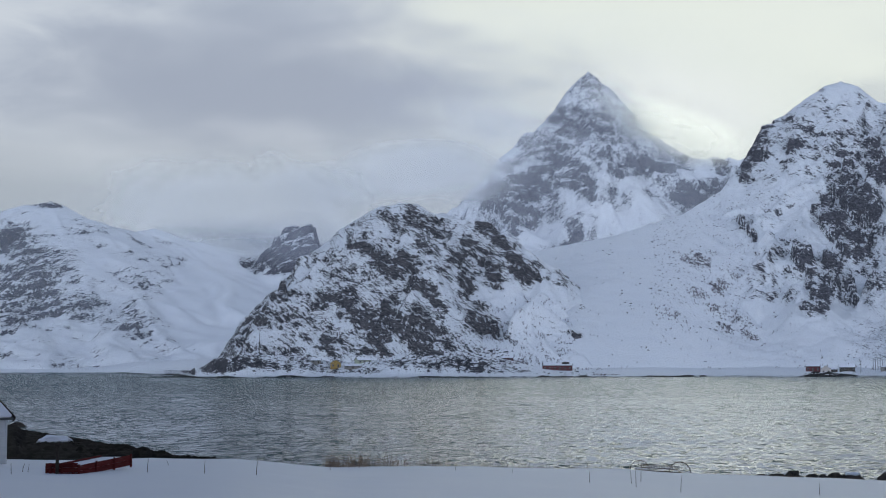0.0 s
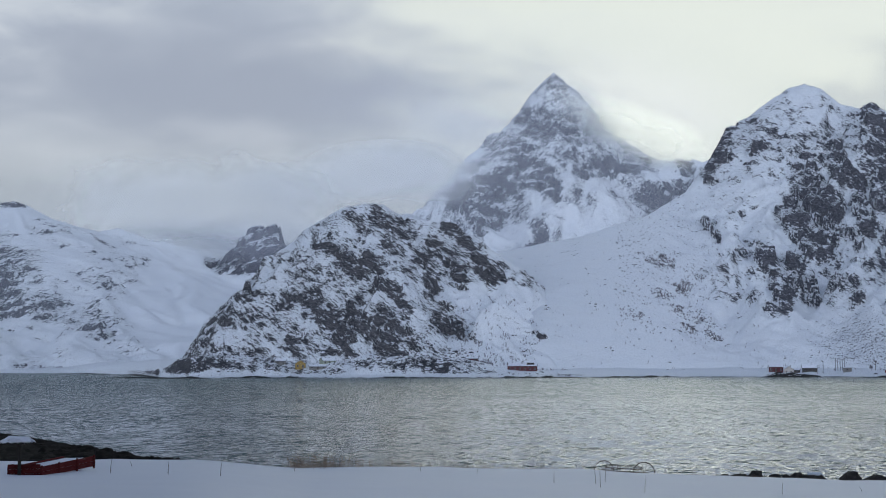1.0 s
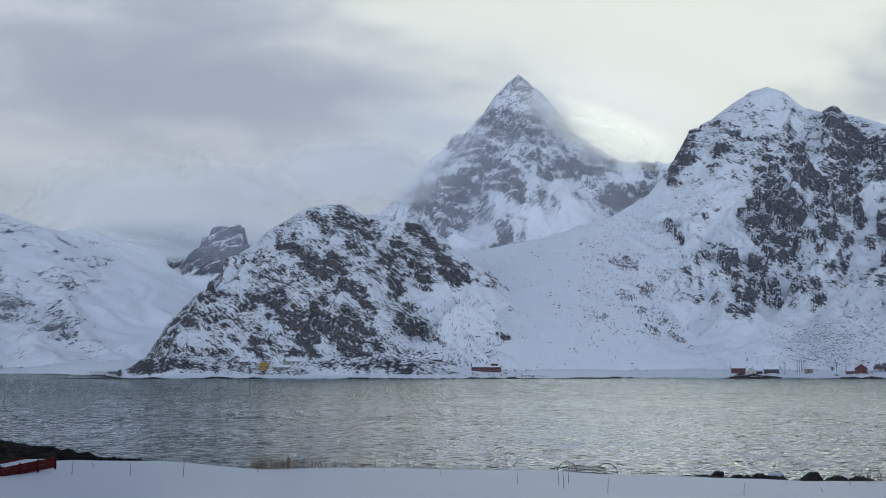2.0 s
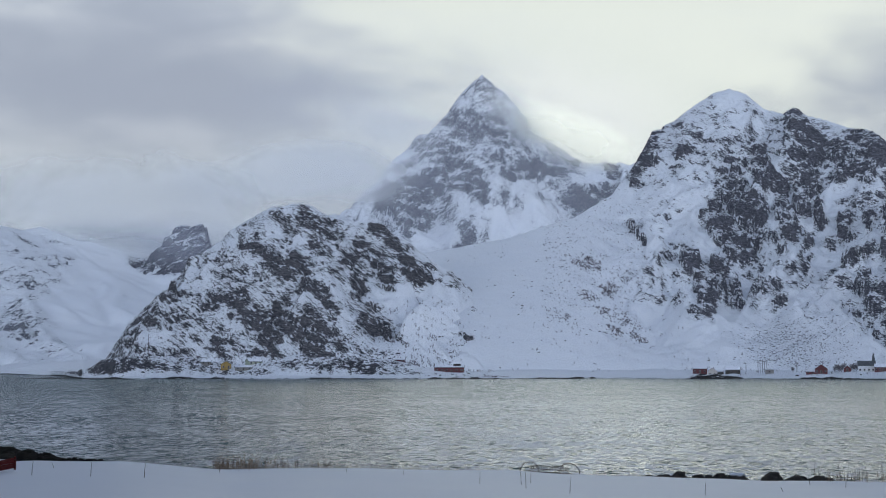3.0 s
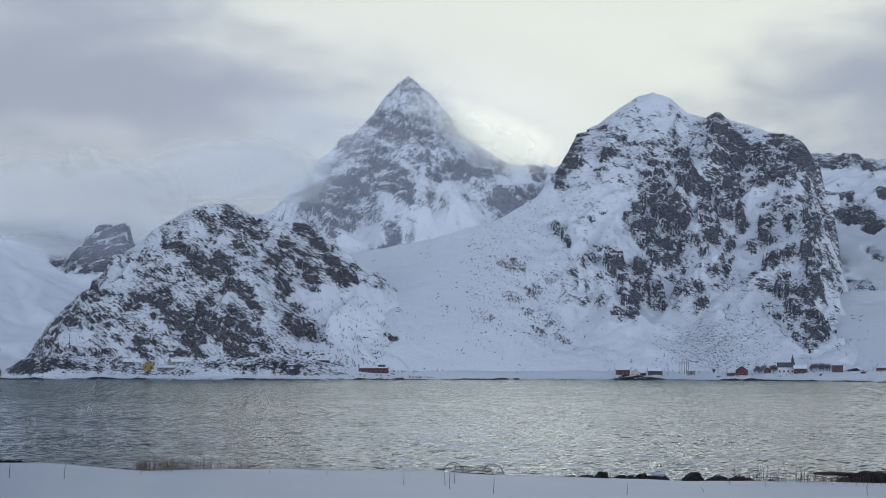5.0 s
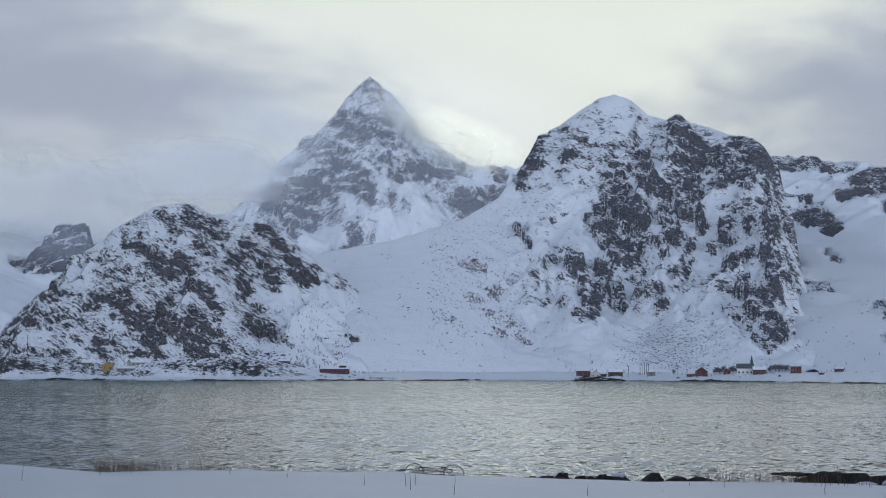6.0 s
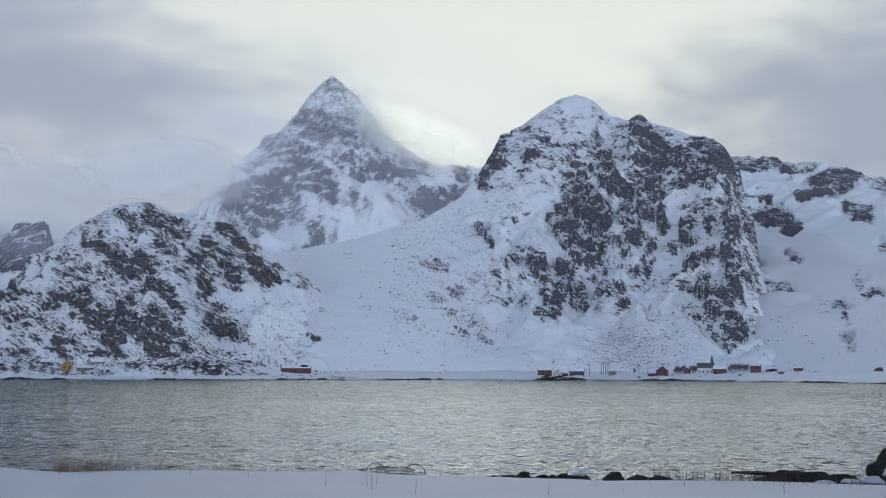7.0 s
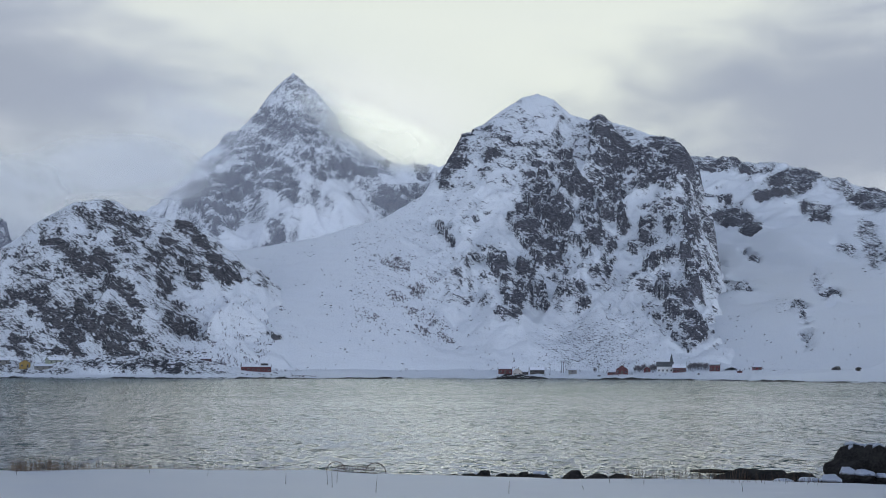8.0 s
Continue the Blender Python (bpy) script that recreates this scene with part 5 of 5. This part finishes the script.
for i in range(11):
    b = 8.3 + 0.115 * i + 0.03 * math.sin(i * 2.3)
    rock("boulder", b, 1030 + 3 * math.sin(i * 1.7), 0.5, 2.0 + 0.8 * math.sin(i * 2.9), 2.0, 1.3 + 2.0 * math.exp(-((b - 8.78) / 0.22) ** 2) + 0.4 * math.sin(i * 4.1), 80 + i, "dark boulder with snow on a low skerry", WRACK, 0.18, i * 50, "boulders on the far shore")
for b, d, sx, sy, sz, seed in ((21.2, 985, 3.6, 3.0, 2.3, 71), (22.02, 975, 2.4, 2.2, 1.5, 72), (22.0, 950, 1.5, 1.4, 0.9, 73), (16.05, 1010, 1.4, 1.2, 0.8, 74), (12.2, 1060, 1.6, 1.2, 0.8, 75)):
    rock("boulder", b, d, far_z(b, d) + 0.3, sx, sy, sz, seed, "lone dark boulder on the snowy far shore", None, 0.0, seed * 50, "boulders on the far shore")
rock("boulder", -21.9, 205, 0.0, 1.6, 1.2, 0.85, 51, "round dark rock standing in the water")
rock("boulder", -20.6, 146, 0.75, 1.7, 1.2, 0.85, 52, "dark rock topped with a patch of snow", WRACK, 1.0)
rock("boulder", -19.75, 140, 0.6, 0.55, 0.5, 0.55, 53, "small black rock on the tidal ledge", WRACK)
rock("skerry", -7.6, 112, 0.0, 0.6, 0.5, 0.16, 54, "low black rock awash in the water", WRACK)
for b, d, sx, sy, sz, seed in ((0.25, 1003, 26, 4, 0.9, 61), (2.3, 1022, 24, 4, 0.9, 62), (3.3, 1030, 13, 4, 1.3, 63), (8.9, 1032, 20, 6, 0.9, 64), (8.35, 1030, 16, 4, 0.6, 65), (13.0, 1012, 30, 5, 0.9, 68), (15.2, 985, 34, 5, 1.0, 69), (17.6, 945, 30, 5, 0.9, 70), (19.6, 908, 30, 5, 1.0, 76), (21.6, 868, 26, 5, 1.0, 77), (-5.0, 1000, 34, 5, 0.9, 78), (-10.2, 1050, 24, 5, 1.0, 79), (-16.2, 1105, 42, 6, 1.2, 66), (-14.3, 1034, 30, 5, 1.0, 67)):
    rock("skerry", b, d, -0.2, sx, sy, sz, seed, "low dark skerry along the far shore", WRACK, 0.0, 0.0, "skerries")


def build_tidal_rocks():
    """The dark tide line along the far shore."""
    bb, tt = np.meshgrid(np.radians(np.arange(-18.5, 26, 0.04)), np.linspace(-11, 9, 21))
    deg = np.degrees(bb)
    d = np.interp(deg, *SHORE) + tt + 14 * fbm(deg * 1.1, deg * 0 + 0.5, 2, 0.4, 16)
    x, y = d * np.sin(bb), d * np.cos(bb)
    z = far_height(x, y)[0] + 0.12 + 0.45 * fbm(x / 5, y / 5, 4, 0.55, 96) + 1.3 * fbm(deg * 0.9, deg * 0 + 0.7, 3, 0.5, 97) - 0.3 - 0.9 * smooth(1, 9, tt)
    return tagged(sheet("tidal_rocks", x, y, z, WRACK), "dark weedy tide line along the far shore", "shore", kind="structure")


build_tidal_rocks()


def build_spit():
    """The black tidal ledges on the near shore."""
    b = np.radians(np.arange(-30, -9.0, 0.12))
    u = np.linspace(0, 1, 90)
    bb, uu = np.meshgrid(b, u)
    deg = np.degrees(bb)
    outer = np.interp(deg, [-30, -22, -21.7, -19.9, -18.4, -16.3, -14.5, -12, -10.5, -9], [235, 214, 194, 170, 150, 134, 124, 113, 103, 98]) + 4 * fbm(deg * 0.9, deg * 0, 4, 0.55, 19)
    d = 95 + (outer - 95) * uu
    x, y = d * np.sin(bb), d * np.cos(bb)
    body = smooth(1.0, 0.78, uu) * smooth(-9.0, -12.0, deg)
    rise = np.interp(deg, [-22, -18, -15, -13], [0.0, 0.1, 0.0, -0.15])
    z = -0.5 + body * (0.85 + rise + 0.30 * ridged((x + 0.5 * y) / 8, (y - 0.5 * x) / 2.8, 4, 0.6, 29)) + 0.14 * body * fbm(x / 1.6, y / 1.6, 3, 0.55, 28)
    return tagged(sheet("tidal_ledge", x, y, z, LEDGE), "black weedy tidal ledges below the bank", "shore", kind="structure")


build_spit()


# ---- the white shed ----
def build_shed():
    ob = thing("boat_shed", Matrix.Translation(at(-22.3, 86, 0)) @ pose(0, 0, 2.45, 0, 0, 22.3 + 40), "white clapboard shed with a snow-covered roof", "shed")
    # local x runs along the eave; the corner that is seen lies at x = 0
    w, d, h, rise = 6.5, 5.0, 2.72, 1.75
    bm = bmesh.new()
    gable_block(bm, w, d, h, rise, "x")
    bmesh.ops.translate(bm, verts=bm.verts, vec=(-w / 2, d / 2, 0))
    part("wall", bm, WHITE_WOOD, ob)
    for i in range(17):
        bm = bmesh.new()
        box(bm, -w, 0.0, -0.025, -0.004, i * 0.15, i * 0.15 + 0.143, None, 0.006)
        part("board", bm, WHITE_WOOD, ob)
    bm = bmesh.new()
    box(bm, -0.11, 0.012, -0.045, 0.1, 0.0, h)
    part("corner_board", bm, WHITE_WOOD, ob)
    shift = Matrix.Translation((-w / 2, d / 2, 0))
    for side in (-1, 1):
        r = part("roof", roof_slab(w, d, h, rise, "x", side, 0.28, 0.12), DARK_ROOF, ob, "", shift)
        part("roof_snow", roof_slab(w - 0.25, d, h, rise, "x", side, 0.24, 0.2, 0.12), SNOW, r, "thick even layer of snow")
        ang = math.atan2(rise, d / 2)
        bm = bmesh.new()
        m = Matrix.Translation((0.29, d / 2, h + rise)) @ pose(0, 0, 0, 0, 0, 180 if side < 0 else 0) @ Matrix.Rotation(-ang, 4, "X")
        box(bm, -0.03, 0.03, 0, math.hypot(d / 2, rise) + 0.32, -0.05, 0.24, m)
        part("bargeboard", bm, DARK_WOOD, ob, "dark bargeboard")


build_shed()


# ---- the red cart box ----
def build_cart():
    ob = thing("farm_cart", Matrix.Translation(at(-20.86, 77.0, 0)) @ pose(0, 0, 2.4, 0, 0, 20.86) @ pose(0, 0, 0, 0, 0, -6), "weathered red wooden cart box half full of snow", "cart")
    back = pose(0, 0, 0, 5.0, 0, 0)

    def plank(parent_name, p, q, low, high, thick=0.05, rows=2, mat=OLD_RED):
        """An upright board of rows planks from p to q (x, y)."""
        p, q = Vector((*p, 0)), Vector((*q, 0))
        along = q - p
        m = Matrix.Translation(p) @ pose(0, 0, 0, 0, 0, math.degrees(math.atan2(along.y, along.x)))
        side = None
        for i in range(rows):
            bm = bmesh.new()
            step = (high - low) / rows
            box(bm, 0, along.length, -thick / 2, thick / 2, low + i * step + 0.006, low + (i + 1) * step - 0.006, None, 0.008)
            side = part(parent_name, bm, mat, ob, "", back @ m)
        return m

    far = Vector((2.5, 3.6))
    plank("end_board", (0, 0), (1.6, 0), 0.0, 0.74, 0.05, 3)
    plank("side_board", (1.6, 0), (1.6 + far.x, far.y), 0.05, 0.60, 0.05, 2)
    plank("side_board", (0, 0), (far.x, far.y), 0.05, 0.60, 0.05, 2)
    plank("tail_board", (far.x, far.y), (1.6 + far.x, far.y), 0.05, 0.3, 0.05, 1)
    for f in (0.02, 0.33, 0.66, 0.98):
        bm = bmesh.new()
        box(bm, 1.6 + far.x * f - 0.04, 1.6 + far.x * f + 0.06, far.y * f - 0.12, far.y * f - 0.03, -0.05, 0.66, None, 0.01)
        part("stake", bm, OLD_RED, ob, "", back)
    for x in (0.25, 0.8, 1.35):
        bm = bmesh.new()
        box(bm, x - 0.05, x + 0.05, -0.1, -0.03, -0.1, 0.76, None, 0.01)
        part("batten", bm, OLD_RED, ob, "", back)
    bm = bmesh.new()
    vs = [bm.verts.new(p) for p in ((0.05, 0.05, 0.0), (1.58, 0.05, 0.0), (1.55 + far.x, far.y - 0.05, 0.0), (0.05 + far.x, far.y - 0.05, 0.0))]
    f = bm.faces.new(vs)
    ext = bmesh.ops.extrude_face_region(bm, geom=[f])
    for g in ext["geom"]:
        if isinstance(g, bmesh.types.BMVert):
            g.co.z += 0.5
    part("snow_load", bm, SNOW, ob, "smooth snow filling the box", back)


build_cart()
post = thing("post", facing(-20.44, 76.6, 2.45), "dark leaning wooden post", "post")
bm = bmesh.new()
rod(bm, [(0, 0, -0.3), (0.0, 0, 1.55)], [0.09, 0.08], 8)
part("stem", bm, DARK_WOOD, post)
bm = bmesh.new()
rod(bm, [(0, 0, 1.5), (0, 0, 1.66)], [0.13, 0.11], 8)
part("post_cap", bm, DARK_WOOD, post)


# ---- the old hay rake ----
def build_rake():
    a, b = at(1.94, 99.0, 0), at(3.48, 97.4, 0)
    za, zb = 1.02, 0.98      # hub heights
    ob = thing("hay_rake", Matrix.Translation((a + b) / 2 + Vector((0, 0, 0.6))), "old iron hay rake with spoked wheels sunk in snow", "rake")
    inv = ob.matrix_basis.inverted()
    pa, pb = inv @ Vector((a.x, a.y, za)), inv @ Vector((b.x, b.y, zb))
    for hub, radius, turn in ((pa, 0.64, 8), (pb, 0.70, 14)):
        m = Matrix.Translation(hub) @ pose(0, 0, 0, 0, 0, -turn)
        bm = bmesh.new()
        rod(bm, [(radius * math.cos(2 * math.pi * i / 40), 0, radius * math.sin(2 * math.pi * i / 40)) for i in range(40)], 0.03, 6, True)
        wheel = part("wheel", bm, IRON, ob, "thin iron wheel", m)
        bm = bmesh.new()
        rod(bm, [(0, -0.1, 0), (0, 0.1, 0)], 0.07, 10)
        part("hub", bm, IRON, wheel)
        for i in range(12):
            c, s = math.cos(2 * math.pi * i / 12 + 0.2), math.sin(2 * math.pi * i / 12 + 0.2)
            bm = bmesh.new()
            rod(bm, [(0.06 * c, 0.05 * (-1) ** i, 0.06 * s), (radius * c, 0, radius * s)], 0.011, 4)
            part("spoke", bm, IRON, wheel)
    bm = bmesh.new()
    rod(bm, [pa, pb], 0.03, 6)
    part("axle", bm, IRON, ob)
    bm = bmesh.new()
    rod(bm, [pa + Vector((0.1, 0.25, 0.18)), pb + Vector((-0.1, 0.25, 0.18))], 0.022, 6)
    part("tine_bar", bm, IRON, ob)
    for i in range(24):
        t = (i + 1) / 25
        p = pa.lerp(pb, t)
        bm = bmesh.new()
        rod(bm, [p + Vector((0.1 * math.sin(q), 0.1 + 0.45 * math.sin(q), -0.02 + 0.45 * math.cos(q))) for q in [0.34 * j - 0.9 for j in range(11)]], 0.013, 4)
        part("tine", bm, IRON, ob)


build_rake()


# ---- reeds and dry stalks ----
def bank_z(bearing, dist):
    p = at(bearing, dist)
    return float(bank_height(np.array([p.x]), np.array([p.y]))[0])


def stalk_mesh(verts, faces, x, y, z, tall, thick, lean_x, lean_y):
    k = len(verts)
    for t, r in ((0, 1.0), (0.5, 0.8), (1.0, 0.35)):
        cx, cy = x + lean_x * t * t, y + lean_y * t * t
        verts += [(cx - thick * r, cy, z + tall * t), (cx + thick * r * 0.5, cy + thick * r * 0.9, z + tall * t), (cx + thick * r * 0.5, cy - thick * r * 0.9, z + tall * t)]
    for s in (0, 3):
        for i in range(3):
            faces.append((k + s + i, k + s + (i + 1) % 3, k + s + 3 + (i + 1) % 3, k + s + 3 + i))


def build_reeds():
    r = random.Random(21)
    for mat, name, label, bands in ((STRAW, "reeds", "dry brown reeds along the water's edge", ((-10.3, -8.6, 190, 1.05), (-10.6, -7.4, 110, 0.9), (-8.6, -5.5, 110, 0.8), (-5.5, 0.5, 170, 0.5), (13.2, 17.8, 130, 0.85), (17.8, 20.6, 50, 0.7), (4.2, 8.5, 130, 0.3))),
                                    (STALK, "dead_stems", "dark dead stems along the water's edge", ((-12.4, -5, 26, 1.25), (-5, 2, 22, 0.8), (12.6, 17.5, 46, 1.35), (17.5, 21, 12, 0.9)))):
        verts, faces = [], []
        for b0, b1, n, tall in bands:
            for i in range(n):
                b, d = r.uniform(b0, b1), r.uniform(91, 97)
                p = at(b, d)
                h = tall * r.uniform(0.45, 1.1)
                stalk_mesh(verts, faces, p.x, p.y, max(bank_z(b, d), 0.3) - 0.1, h, 0.011 if mat == STRAW else 0.014, r.gauss(0, 0.12) * h, r.gauss(0, 0.12) * h)
        soup(name, verts, faces, mat, label, "reeds")


build_reeds()
rs = random.Random(5)
def down_to_bank(bearing, rise):
    """The distance at which a line of sight from the bank's top, falling by rise per thousand, meets the snow."""
    d = 30.0
    while d < 90 and EYE + d * rise / 1000 > bank_z(bearing, d):
        d += 0.5
    return d


for b, rise, tall in ((-14.94, -72.0, 0.85), (-12.95, -73.5, 1.0), (-17.1, -70.5, 0.95), (-16.3, -66.0, 0.4), (-21.7, -69.0, 0.55), (-21.5, -69.0, 0.5), (-22.1, -70.0, 0.65), (0.0, -79.5, 0.75), (1.62, -79.8, 1.2), (1.80, -82.0, 1.3), (1.98, -79.0, 1.2), (3.5, -85.6, 1.05), (8.68, -85.5, 0.75), (11.6, -82.3, 0.35), (17.65, -82.2, 0.6), (13.9, -78.5, 0.8), (12.6, -78.0, 0.5), (-10.1, -70.5, 0.8), (-5.2, -71.0, 0.6), (-3.0, -73.0, 0.4)):
    d = down_to_bank(b, rise)
    verts, faces = [], []
    p = at(b, d)
    stalk_mesh(verts, faces, 0, 0, -0.1, tall, 0.019, rs.uniform(-0.12, 0.12), rs.uniform(-0.1, 0.1))
    me = bpy.data.meshes.new("dry_stalk")
    me.from_pydata(verts, [], faces)
    me.materials.append(STALK)
    ob = tagged(new("dry_stalk", me), "single dry stalk standing in the snow", "plant", "dry stalks in the snow")
    ob.matrix_basis = Matrix.Translation((p.x, p.y, bank_z(b, d)))
